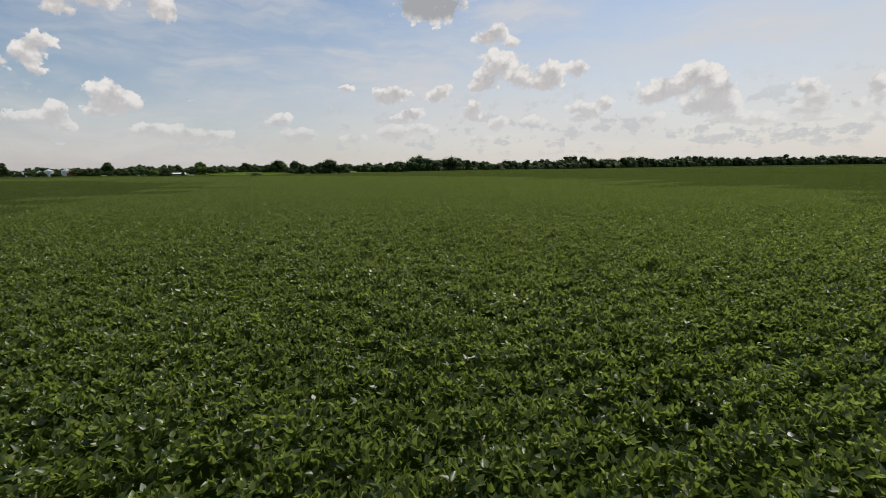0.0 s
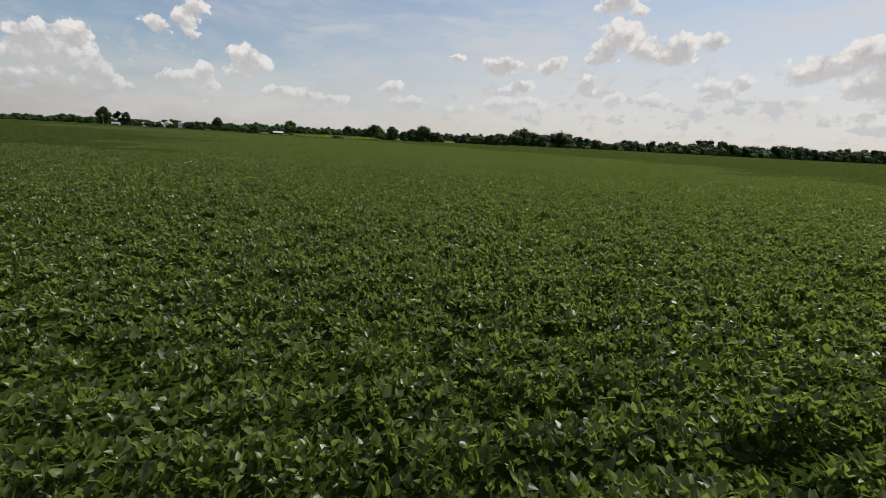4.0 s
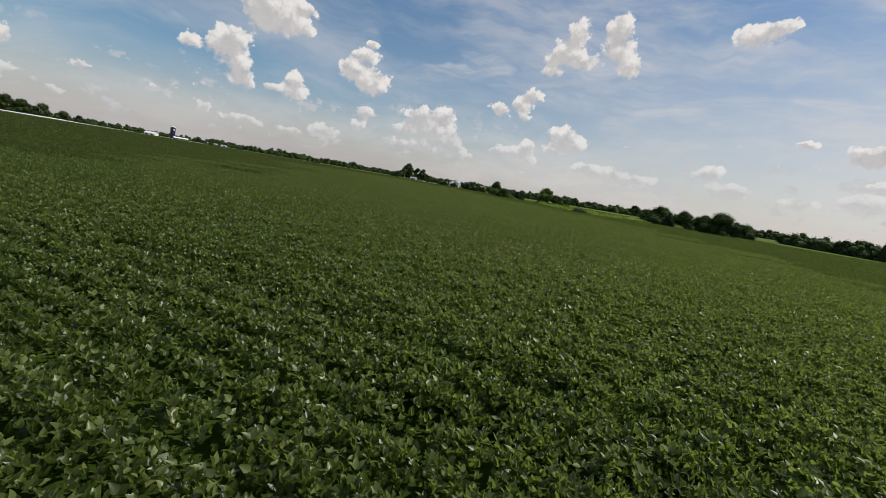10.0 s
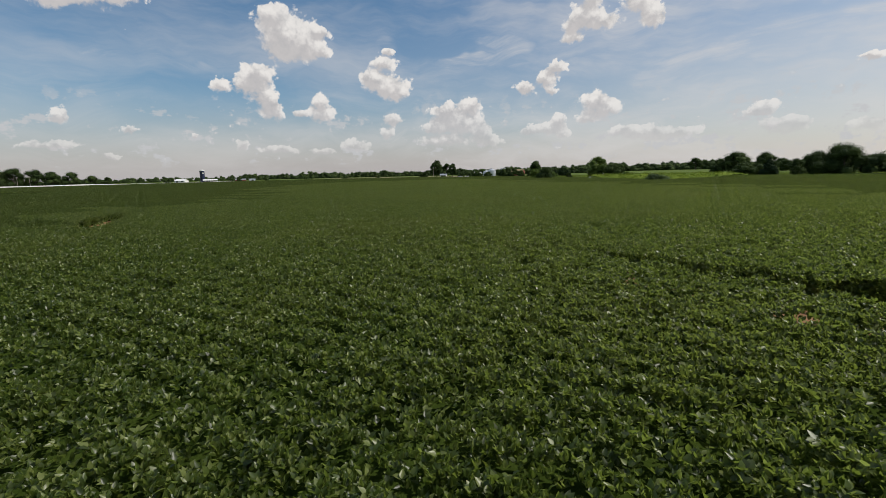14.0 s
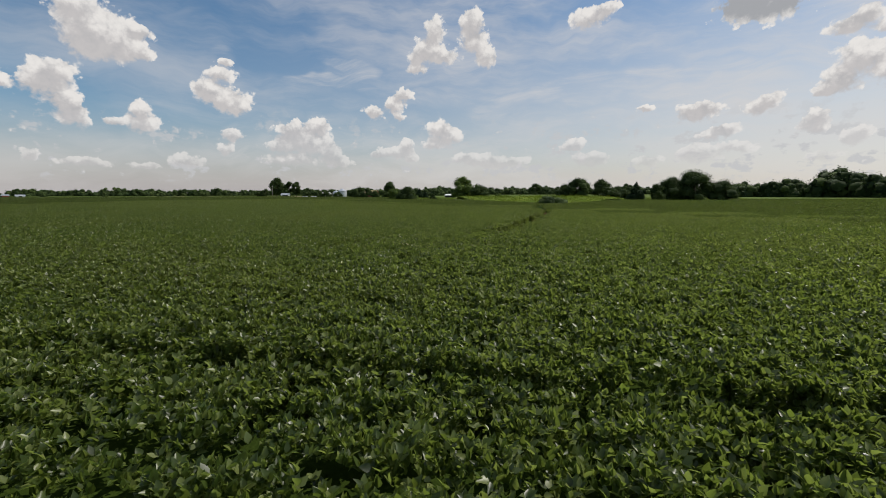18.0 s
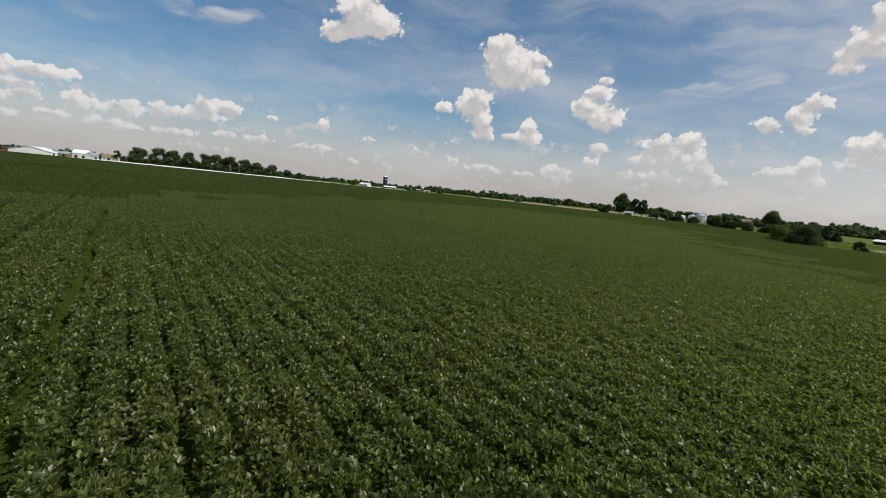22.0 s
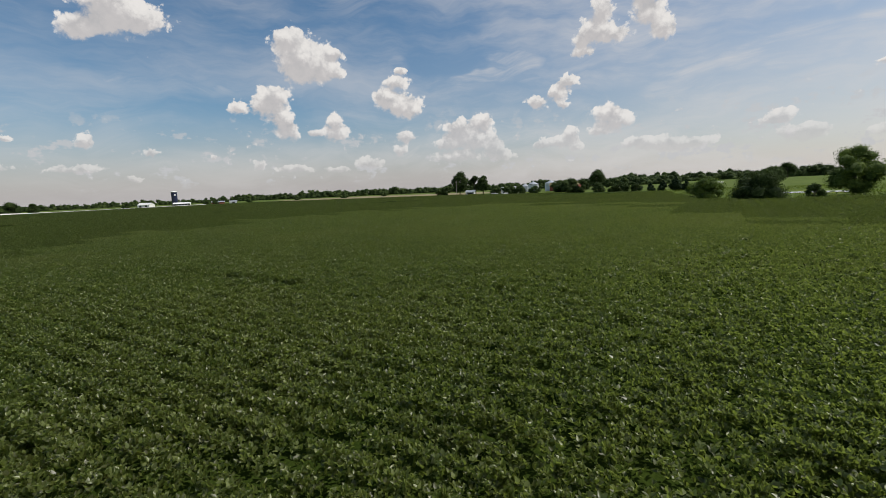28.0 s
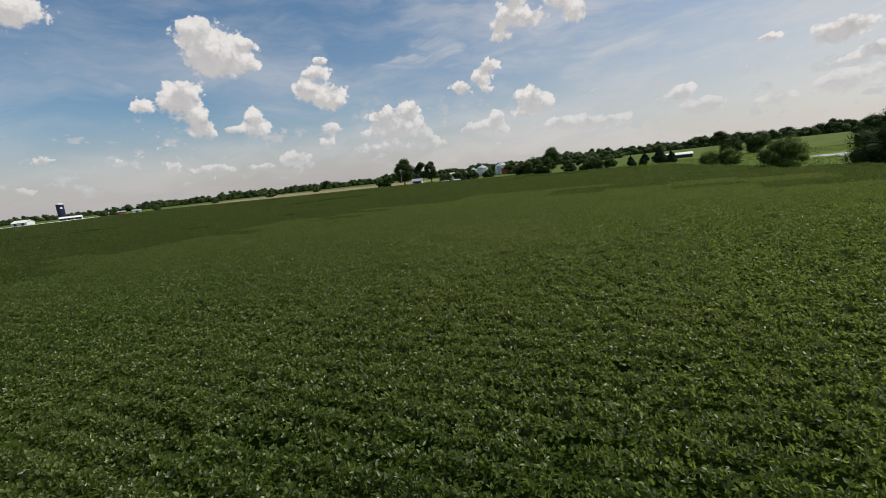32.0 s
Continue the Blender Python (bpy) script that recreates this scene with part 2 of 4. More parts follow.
# small heaps and haze low over the horizon, thin streaks higher up
squash = vmath("MULTIPLY", plain.outputs[0], (0.20, 0.55, 1.0))
lows = sky_step(wmath("ADD", sky_noise(1.0, 4.0, 0.6, squash), wmath("ADD", wmath("MULTIPLY", heads, 0.25), wmath("MULTIPLY", sky_step(az, -60.0, 20.0), 0.07))), 0.46, 0.58)
band = wmath("MULTIPLY", sky_step(el, 0.8, 2.5), wmath("SUBTRACT", 1.0, sky_step(el, 4.5, 11.0)))
lows = wmath("MULTIPLY", lows, wmath("MULTIPLY", band, 0.85))
tilted = wt.nodes.new("ShaderNodeMapping")
tilted.inputs["Rotation"].default_value, tilted.inputs["Scale"].default_value = (0, 0, 0.16), (0.035, 0.16, 1)
wt.links.new(streak, tilted.inputs["Vector"])
veil = wmath("MULTIPLY", sky_step(sky_noise(1.0, 6.0, 0.6, tilted.outputs[0]), 0.38, 0.74), 0.7)
strands = wt.nodes.new("ShaderNodeMapping")
strands.inputs["Rotation"].default_value, strands.inputs["Scale"].default_value = (0, 0, -0.2), (0.06, 0.34, 1)
wt.links.new(stirred(plain.outputs[0], 0.09, 1.0, 9.0), strands.inputs["Vector"])
strand = sky_step(sky_noise(1.0, 6.0, 0.62, strands.outputs[0]), 0.40, 0.68)
veil = wmath("MAXIMUM", veil, wmath("MULTIPLY", strand, wmath("MULTIPLY", sky_step(sky_noise(0.06, 3.0, 0.5), 0.48, 0.62), 0.4)))
near_sun = wmath("MULTIPLY", sky_step(az, -75.0, 25.0), 0.85)
veil = wmath("MULTIPLY", veil, wmath("ADD", 0.55, wmath("MULTIPLY", near_sun, 1.0)))
veil = wmath("MAXIMUM", veil, wmath("MULTIPLY", sky_step(fields["thin"], 0.0, 0.55), wmath("ADD", 0.10, wmath("MULTIPLY", strand, 0.55))))
haze = wmath("MAXIMUM", wmath("SUBTRACT", 1.0, sky_step(el, -2.0, 11.0)), wmath("MULTIPLY", wmath("SUBTRACT", 1.0, sky_step(el, 2.0, 26.0)), near_sun))
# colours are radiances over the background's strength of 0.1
deep = wt.nodes.new("ShaderNodeHueSaturation")
deep.inputs["Hue"].default_value = 0.494
deep.inputs["Saturation"].default_value, deep.inputs["Value"].default_value = 1.2, 0.95
wt.links.new(sky.outputs[0], deep.inputs["Color"])
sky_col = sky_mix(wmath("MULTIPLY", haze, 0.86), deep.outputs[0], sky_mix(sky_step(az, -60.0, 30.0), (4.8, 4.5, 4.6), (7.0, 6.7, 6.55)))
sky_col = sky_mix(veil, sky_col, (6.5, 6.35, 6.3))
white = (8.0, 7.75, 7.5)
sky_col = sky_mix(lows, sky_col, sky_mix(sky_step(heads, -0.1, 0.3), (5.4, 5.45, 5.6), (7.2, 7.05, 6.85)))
air = wmath("MULTIPLY", wmath("SUBTRACT", 1.0, sky_step(el, 1.5, 9.0)), wmath("ADD", 0.5, wmath("MULTIPLY", near_sun, 0.35)))
cover = wmath("MULTIPLY", cover, wmath("SUBTRACT", 1.0, air))
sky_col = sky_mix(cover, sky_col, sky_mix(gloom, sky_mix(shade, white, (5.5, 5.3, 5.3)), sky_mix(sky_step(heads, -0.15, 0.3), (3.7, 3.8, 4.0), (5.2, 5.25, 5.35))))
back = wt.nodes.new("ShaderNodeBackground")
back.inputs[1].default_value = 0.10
wout = wt.nodes.new("ShaderNodeOutputWorld")
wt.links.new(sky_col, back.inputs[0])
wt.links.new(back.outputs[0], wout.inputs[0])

lamp = bpy.data.lights.new("sun", "SUN")
lamp.energy, lamp.angle, lamp.color = 3.8, radians(0.5), (1.0, 0.95, 0.87)
sun = new("sun", lamp)
sun_dir = Vector((math.sin(radians(SUN_AZ)) * math.cos(radians(SUN_EL)), math.cos(radians(SUN_AZ)) * math.cos(radians(SUN_EL)), math.sin(radians(SUN_EL))))
sun.matrix_world = look(sun_dir * 100, (0, 0, 0))
scene.view_settings.exposure = 0.0

# ---- materials ----
def material(name, rough=0.7, metal=0.0, spec=0.5):
    m = bpy.data.materials.new(name)
    m.use_nodes = True
    b = m.node_tree.nodes["Principled BSDF"]
    b.inputs["Roughness"].default_value = rough
    b.inputs["Metallic"].default_value = metal
    b.inputs["Specular IOR Level"].default_value = spec
    return m, m.node_tree, b


def ramp(nt, source, stops):
    r = nt.nodes.new("ShaderNodeValToRGB")
    e = r.color_ramp.elements
    while len(e) < len(stops):
        e.new(0.5)
    for el, (p, c) in zip(e, stops):
        el.position, el.color = p, (*c, 1)
    nt.links.new(source, r.inputs[0])
    return r.outputs[0]


def noise_tex(nt, scale, detail=3.0, rough=0.55, coords="Object", vec=None):
    n = nt.nodes.new("ShaderNodeTexNoise")
    n.inputs["Scale"].default_value, n.inputs["Detail"].default_value, n.inputs["Roughness"].default_value = scale, detail, rough
    if vec is None:
        vec = nt.nodes.new("ShaderNodeTexCoord").outputs[coords]
    nt.links.new(vec, n.inputs["Vector"])
    return n.outputs["Fac"]


def mixc(nt, fac, a, b, mode="MIX"):
    n = nt.nodes.new("ShaderNodeMix")
    n.data_type, n.blend_type = "RGBA", mode
    for i, s in ((0, fac), (6, a), (7, b)):
        if isinstance(s, (int, float)):
            n.inputs[i].default_value = s
        elif isinstance(s, tuple):
            n.inputs[i].default_value = (*s, 1)
        else:
            nt.links.new(s, n.inputs[i])
    return n.outputs[2]


def bump(nt, b, height, strength, dist):
    n = nt.nodes.new("ShaderNodeBump")
    n.inputs["Strength"].default_value, n.inputs["Distance"].default_value = strength, dist
    nt.links.new(height, n.inputs["Height"])
    nt.links.new(n.outputs[0], b.inputs["Normal"])


def painted(name, c1, c2, scale=0.6, rough=0.6, metal=0.0, fine=8.0, relief=0.01, spec=0.4):
    """A surface that varies between two colours at two scales, with a fine relief."""
    m, nt, b = material(name, rough, metal, spec)
    big, small = noise_tex(nt, scale), noise_tex(nt, scale * fine, 4.0)
    f = nt.nodes.new("ShaderNodeMath")
    f.operation = "MULTIPLY_ADD"
    nt.links.new(small, f.inputs[0])
    f.inputs[1].default_value = 0.5
    nt.links.new(big, f.inputs[2])
    col = ramp(nt, f.outputs[0], [(0.5, c1), (1.0, c2)])
    nt.links.new(col, b.inputs["Base Color"])
    bump(nt, b, small, 0.4, relief)
    return m


def leafy(name, dark, mid, light, gloss=0.45, through=0.25, spec=0.5, patchy=None):
    """Foliage: each leaf its own shade, with some light coming through; patchy: the tint of paler, stressed patches."""
    m, nt, b = material(name, gloss, 0.0, spec)
    geo = nt.nodes.new("ShaderNodeNewGeometry")
    big = noise_tex(nt, 0.35, 2.0, vec=geo.outputs["Position"])
    f = nt.nodes.new("ShaderNodeMath")
    f.operation = "MULTIPLY_ADD"
    nt.links.new(big, f.inputs[0])
    f.inputs[1].default_value = 0.35
    nt.links.new(geo.outputs["Random Per Island"], f.inputs[2])
    col = ramp(nt, f.outputs[0], [(0.15, dark), (0.75, mid), (1.0, light)])
    if patchy:
        area = ramp(nt, noise_tex(nt, 0.06, 5.0, 0.65, vec=geo.outputs["Position"]), [(0.48, (0, 0, 0)), (0.66, (0.5, 0.5, 0.5))])
        col = mixc(nt, area, col, mixc(nt, geo.outputs["Random Per Island"], patchy, light))
    nt.links.new(col, b.inputs["Base Color"])
    tr = nt.nodes.new("ShaderNodeBsdfTranslucent")
    nt.links.new(mixc(nt, 0.5, col, (light[0] * 1.25, light[1] * 1.4, light[2] * 0.7)), tr.inputs[0])
    mx = nt.nodes.new("ShaderNodeMixShader")
    mx.inputs[0].default_value = through
    nt.links.new(b.outputs[0], mx.inputs[1])
    nt.links.new(tr.outputs[0], mx.inputs[2])
    nt.links.new(mx.outputs[0], nt.nodes["Material Output"].inputs[0])
    return m


M_SOY = leafy("soybean_leaf", (0.025, 0.042, 0.008), (0.078, 0.116, 0.020), (0.214, 0.254, 0.070), 0.39, 0.56, 0.72, (0.115, 0.104, 0.028))
# same leaf, duller, darkened by the self-shadow that coarse far clumps lack
M_FAR_SOY_SHADED = leafy("far_soybean_leaf_shaded", (0.017, 0.031, 0.006), (0.053, 0.080, 0.014), (0.148, 0.182, 0.048), 0.60, 0.50, 0.40, (0.076, 0.068, 0.020))
M_TREE = leafy("tree_leaf", (0.021, 0.039, 0.012), (0.037, 0.061, 0.017), (0.066, 0.098, 0.027), 0.8, 0.2, 0.15)
M_CEDAR = leafy("cedar_needles", (0.010, 0.024, 0.010), (0.018, 0.036, 0.014), (0.030, 0.052, 0.020), 0.8, 0.1, 0.15)
M_BUSH = leafy("bush_leaf", (0.036, 0.066, 0.014), (0.070, 0.110, 0.022), (0.13, 0.18, 0.034), 0.75, 0.3, 0.2)
M_FLOWER = leafy("meadow_plant", (0.050, 0.095, 0.014), (0.095, 0.150, 0.019), (0.19, 0.230, 0.030), 0.7, 0.35, 0.2)
M_TUFT = leafy("grass_tuft", (0.060, 0.098, 0.018), (0.100, 0.148, 0.026), (0.17, 0.21, 0.042), 0.8, 0.4, 0.15)
M_BARK = painted("bark", (0.05, 0.04, 0.03), (0.12, 0.10, 0.08), 2.0, 0.9)
M_SOIL = painted("bare_soil", (0.14, 0.075, 0.036), (0.27, 0.155, 0.080), 0.5, 0.95, relief=0.05, spec=0.1)
M_GRASS = painted("pasture_grass", (0.058, 0.090, 0.020), (0.115, 0.152, 0.034), 0.06, 0.95, fine=40, relief=0.1, spec=0.05)
M_MEADOW = painted("meadow_flowers", (0.075, 0.130, 0.018), (0.165, 0.205, 0.026), 0.12, 0.95, fine=20, relief=0.1, spec=0.05)
# flat far crop: leaves and the shade between them averaged into one dark colour
M_CANOPY_SHADE = painted("canopy_with_shade", (0.018, 0.030, 0.006), (0.037, 0.055, 0.011), 0.05, 1.0, fine=60, relief=0.12, spec=0.01)
# darker than the leaves above: the shade deep in the crop is painted in
M_LOWER_SHADE = painted("lower_foliage_shade", (0.019, 0.033, 0.006), (0.042, 0.062, 0.012), 0.5, 1.0, fine=20, relief=0.1, spec=0.0)
M_WHITE = painted("white_metal", (0.70, 0.70, 0.68), (0.82, 0.82, 0.80), 0.3, 0.5)
M_GREY = painted("galvanised_steel", (0.50, 0.52, 0.54), (0.66, 0.68, 0.70), 0.5, 0.4, 0.6)
M_NAVY = painted("navy_glazed_steel", (0.010, 0.016, 0.045), (0.020, 0.028, 0.070), 0.3, 0.3)
M_RED = painted("red_brown_siding", (0.20, 0.06, 0.04), (0.30, 0.10, 0.07), 0.5, 0.8)
M_DARK = painted("dark_opening", (0.02, 0.02, 0.022), (0.04, 0.04, 0.042), 0.5, 0.8)
M_GRAVEL = painted("pale_gravel", (0.52, 0.50, 0.46), (0.68, 0.66, 0.62), 0.4, 0.95)
M_WOOD = painted("weathered_pole", (0.22, 0.19, 0.16), (0.36, 0.32, 0.28), 1.0, 0.9)
M_WATER = painted("pond_water", (0.30, 0.32, 0.34), (0.42, 0.44, 0.45), 0.05, 0.15)
M_STUBBLE = painted("dry_grass", (0.15, 0.13, 0.06), (0.27, 0.22, 0.12), 0.08, 0.95)


# ---- mesh helpers ----
def np_mesh(name, verts, quads, mat):
    """A mesh of quads (or triangles) from arrays."""
    me = bpy.data.meshes.new(name)
    verts, quads = np.asarray(verts, np.float32), np.asarray(quads, np.int32)
    k = quads.shape[1]
    me.vertices.add(len(verts))
    me.vertices.foreach_set("co", verts.ravel())
    me.loops.add(quads.size)
    me.loops.foreach_set("vertex_index", quads.ravel())
    me.polygons.add(len(quads))
    me.polygons.foreach_set("loop_start", np.arange(0, quads.size, k, dtype=np.int32))
    me.update(calc_edges=True)
    me.materials.append(mat)
    return me


def part(name, bm, mat, parent, label=""):
    me = bpy.data.meshes.new(name)
    bm.to_mesh(me)
    bm.free()
    me.materials.append(mat)
    ob = new(name, me)
    ob.parent = parent
    if label:
        ob["label"] = label
    return ob


def np_part(name, verts, quads, mat, parent, label=""):
    ob = new(name, np_mesh(name, verts, quads, mat))
    ob.parent = parent
    if label:
        ob["label"] = label
    return ob


def box(x0, y0, z0, x1, y1, z1, bevel=0.0):
    bm = bmesh.new()
    bmesh.ops.create_cube(bm, size=1)
    for v in bm.verts:
        v.co = ((x0, x1)[v.co.x > 0], (y0, y1)[v.co.y > 0], (z0, z1)[v.co.z > 0])
    if bevel:
        bmesh.ops.bevel(bm, geom=bm.edges[:], offset=bevel, segments=1, affect="EDGES")
    return bm


def lathe(profile, n=24, cap=True):
    """A turned shape round z from (radius, height) pairs."""
    bm = bmesh.new()
    rings = []
    for r, z in profile:
        rings.append([bm.verts.new((r * math.cos(2 * math.pi * i / n), r * math.sin(2 * math.pi * i / n), z)) for i in range(n)])
    for a, b in zip(rings, rings[1:]):
        for i in range(n):
            bm.faces.new((a[i], a[(i + 1) % n], b[(i + 1) % n], b[i]))
    if cap:
        bm.faces.new(rings[-1])
        bm.faces.new(rings[0][::-1])
    return bm


def empty(name, m, label, category, group="", kind=""):
    ob = new(name)
    ob.matrix_world = m
    return tagged(ob, label, category, group, kind)


rng = np.random.default_rng(7)

# ---- the lie of the field: rows run along ROW, n counts metres across them ----
ROW_AZ = radians(80)
ROW = np.array([math.sin(ROW_AZ), math.cos(ROW_AZ)])
ACROSS = np.array([-ROW[1], ROW[0]])
CORRIDOR = np.array([(2, -14), (2, 0), (7, 40), (13, 90), (10, 112), (0, 134), (-30, 180), (-42, 203), (-66, 221), (-98, 236), (-130, 262), (-150, 290)], float)


def to_corridor(p):
    """Distance of plan points to the line of flight over the field."""
    best = np.full(len(p), 1e9)
    for a, b in zip(CORRIDOR, CORRIDOR[1:]):
        ab = b - a
        u = np.clip(((p - a) @ ab) / (ab @ ab), 0, 1)
        best = np.minimum(best, np.linalg.norm(p - (a + u[:, None] * ab), axis=1))
    for x, y in ((-40, 142), (-50, 144), (-50, 153.5), (-62, 157)):
        best = np.minimum(best, np.hypot(p[:, 0] - x, p[:, 1] - y) + 34)
    return best


def soft_noise(p, size, seed=0):
    """Smooth noise from -1 to 1 on plan points."""
    out = np.zeros(len(p))
    r = np.random.default_rng(seed)
    for _ in range(9):
        a = r.uniform(0, 2 * math.pi)
        f = r.uniform(0.6, 1.6) * 2 * math.pi / size
        out += np.sin(f * (p[:, 0] * math.cos(a) + p[:, 1] * math.sin(a)) + r.uniform(0, 6.28))
    return out / 4.5


# wheel tracks and failed rows: across, from, to (metres along the rows), half width
TRACKS = [(19.2, -30, 22, 0.22), (26.8, 5, 21, 0.24), (40.4, 12, 17, 0.3), (67.4, 6, 26, 0.35), (70.6, 4, 17, 0.25), (77.3, 21, 31, 0.4), (79.1, 27, 31, 0.3), (81.0, 12, 30, 0.2), (105.6, 22, 34, 0.35), (113.0, 18, 34, 0.24),
          (132.3, 3, 27, 0.42), (135.4, 8, 25, 0.32), (147.2, 17, 25, 0.25), (150.9, 22, 30, 0.3), (155.9, 20, 30, 0.25), (162.3, -2, 12, 0.3), (170.1, -8, 2, 0.22), (173.2, 4, 16, 0.3), (177.5, 8, 20, 0.25), (180.8, -5, 4, 0.25)]
TRACKS += [(187.0, -7, 8, 0.42), (190.4, -5, 1, 0.25), (197.7, -19, -13, 0.3), (206.2, -40, -9, 0.28), (208.4, -36, -12, 0.28), (211.9, -80, -12, 0.28), (215.0, -60, -9, 0.32), (230.6, -38, -30, 0.16), (242.4, -42, -31, 0.32), (244.6, -66, -44, 0.35), (265.5, -91, -75, 0.30), (268.4, -104, -65, 0.32), (271.7, -93, -79, 0.26), (278.5, -108, -86, 0.22), (213.1, -18, -10, 0.24)]

# bare ground: a washed-out gully and spots, as plan points and half widths
GULLY = [(-46.2, 190.3, 0.3), (-44.0, 193.4, 0.5), (-43.2, 195.3, 0.6), (-42.5, 197.4, 0.5), (-42.6, 199.4, 0.16), (-41.2, 200.9, 0.16), (-39.3, 202.5, 0.18), (-38.0, 204.4, 0.5), (-37.7, 207.6, 0.75), (-37.8, 212, 0.85), (-38.1, 218, 0.85), (-38.8, 226, 0.75), (-39.4, 235, 0.75), (-41, 244, 0.35), (-42, 248, 0.6), (-44.2, 257, 1.3), (-45.4, 264, 1.6), (-46.2, 274, 0.6)]
BREAKS = [[(-14.6, 162.2, 0.5), (-10.3, 161.2, 0.8), (-6.1, 160.4, 1.1), (-3.2, 159.9, 1.4), (-1.4, 159.6, 1.7), (0.5, 159.6, 1.8), (6, 159.6, 1.6)], [(-47, 152, 0.5), (-55, 155.1, 1.5), (-61, 157.3, 1.0)], [(-38.5, 141.8, 1.2), (-45, 142.8, 2.3), (-52.5, 144.0, 1.6)], [(-14, 184.3, 0.5), (-6.7, 183.3, 0.6), (-1, 184.4, 0.6)], [(-8, 175.2, 0.35), (-3.8, 174.5, 0.5), (1, 174, 0.5)], [(-11, 179.3, 0.45), (-4, 178.8, 0.5), (2, 178, 0.5)]]
SPOTS = [(-75, 140, 3.0, 1.6)]

# where the rows have not closed over the ground between them
SPARSE = [(-119, 241.5, 9), (-61, 210.5, 9)]


def near_segment(p, lo, hi, a, b, margin=3.0):
    return not (min(a[0], b[0]) > hi[0] + margin or max(a[0], b[0]) < lo[0] - margin or min(a[1], b[1]) > hi[1] + margin or max(a[1], b[1]) < lo[1] - margin)


def thin(p):
    """How far the crop is missing at plan points: 0 full, 1 bare."""
    s, n = p @ ROW, p @ ACROSS
    lo, hi = p.min(0), p.max(0)
    wob = soft_noise(p, 9.0, 5)
    out = np.zeros(len(p))
    for tn, s0, s1, w in TRACKS:
        if n.max() < tn - 2 or n.min() > tn + 2 or s.max() < s0 or s.min() > s1:
            continue
        d = np.abs(n - tn - 0.13 * wob)
        gap = (d < 0.88 * w * (1 + 0.35 * soft_noise(p, 3.0, int(tn * 10)))) & (s > s0) & (s < s1)
        out = np.maximum(out, gap * 0.94)
    for x, y, r in SPARSE:
        if not near_segment(p, lo, hi, (x, y), (x, y), r):
            continue
        inside = np.hypot(p[:, 0] - x, p[:, 1] - y) < r * (1 + 0.25 * wob)
        off = np.abs((n + 0.38) % 0.76 - 0.38)
        out = np.maximum(out, (inside & (off < 0.065 * (1 + 0.8 * soft_noise(p, 2.2, 21)))) * 0.9)
    for (ax, ay, aw), (bx, by, bw) in zip(GULLY, GULLY[1:]):
        if not near_segment(p, lo, hi, (ax, ay), (bx, by)):
            continue
        a, ab = np.array((ax, ay)), np.array((bx - ax, by - ay))
        u = np.clip(((p - a) @ ab) / (ab @ ab), 0, 1)
        d = np.linalg.norm(p - (a + u[:, None] * ab), axis=1)
        out = np.maximum(out, (d < (aw + (bw - aw) * u) * (1 + 0.35 * wob + 0.5 * soft_noise(p, 2.6, 12))) * 0.98)
    for line in BREAKS:
        for (ax, ay, aw), (bx, by, bw) in zip(line, line[1:]):
            if not near_segment(p, lo, hi, (ax, ay), (bx, by)):
                continue
            a, ab = np.array((ax, ay)), np.array((bx - ax, by - ay))
            u = np.clip(((p - a) @ ab) / (ab @ ab), 0, 1)
            d = np.linalg.norm(p - (a + u[:, None] * ab), axis=1)
            out = np.maximum(out, (d < (aw + (bw - aw) * u) * (1 + 0.3 * wob + 0.4 * soft_noise(p, 2.6, 14))) * 0.97)
    for x, y, rs, rn in SPOTS:
        if not near_segment(p, lo, hi, (x, y), (x, y), 9.0):
            continue
        q = p - (x, y)
        d = np.hypot((q @ ROW) / rs, (q @ ACROSS) / rn)
        out = np.maximum(out, (d < 1 + 0.4 * wob) * 1.0)
    return out

# ---- ground ----
def grid_mesh(name, xs, ys, zfun, mat, keep=None):
    X, Y = np.meshgrid(xs, ys, indexing="ij")
    p = np.stack([X.ravel(), Y.ravel()], 1)
    v = np.column_stack([p, zfun(p)])
    i = np.arange(len(xs) - 1)[:, None] * len(ys) + np.arange(len(ys) - 1)[None]
    q = np.stack([i, i + len(ys), i + len(ys) + 1, i + 1], -1).reshape(-1, 4)
    if keep is not None:
        q = q[keep(v[q].mean(1)[:, :2])]
    return np_mesh(name, v, q, mat)


far_lines = np.concatenate([-np.geomspace(4600, 300, 14), np.linspace(-260, 260, 9), np.geomspace(300, 4600, 14)])
ground = new("ground", grid_mesh("ground", far_lines - 100, far_lines + 200, lambda p: np.where(np.hypot(p[:, 0] + 100, p[:, 1] - 200) > 600, 0.6 * soft_noise(p, 900, 3), 0.0) - 0.05, M_GRASS))
tagged(ground, "green pasture and grass plain reaching the horizon", "ground", kind="structure")

EDGE_X = [-700, -612, -608, -320, -277, -225, -191, -160, -138, -125, -112, -100, -85, -73, -52, -42, -30, -10, 60, 130, 300, 900]
EDGE_Y = [-150, -150, 470, 486, 488, 462, 450, 438, 380, 347, 339, 346, 328, 312, 290, 289, 345, 366, 420, 470, 560, 800]


def edge_y(x):
    return np.interp(x, EDGE_X, EDGE_Y)


soil = new("field_soil", grid_mesh("field_soil", np.linspace(-220, 80, 31), np.linspace(-60, 300, 37), lambda p: 0.0 * p[:, 0], M_SOIL))
tagged(soil, "reddish bare soil under the soybean crop", "soil", kind="structure")


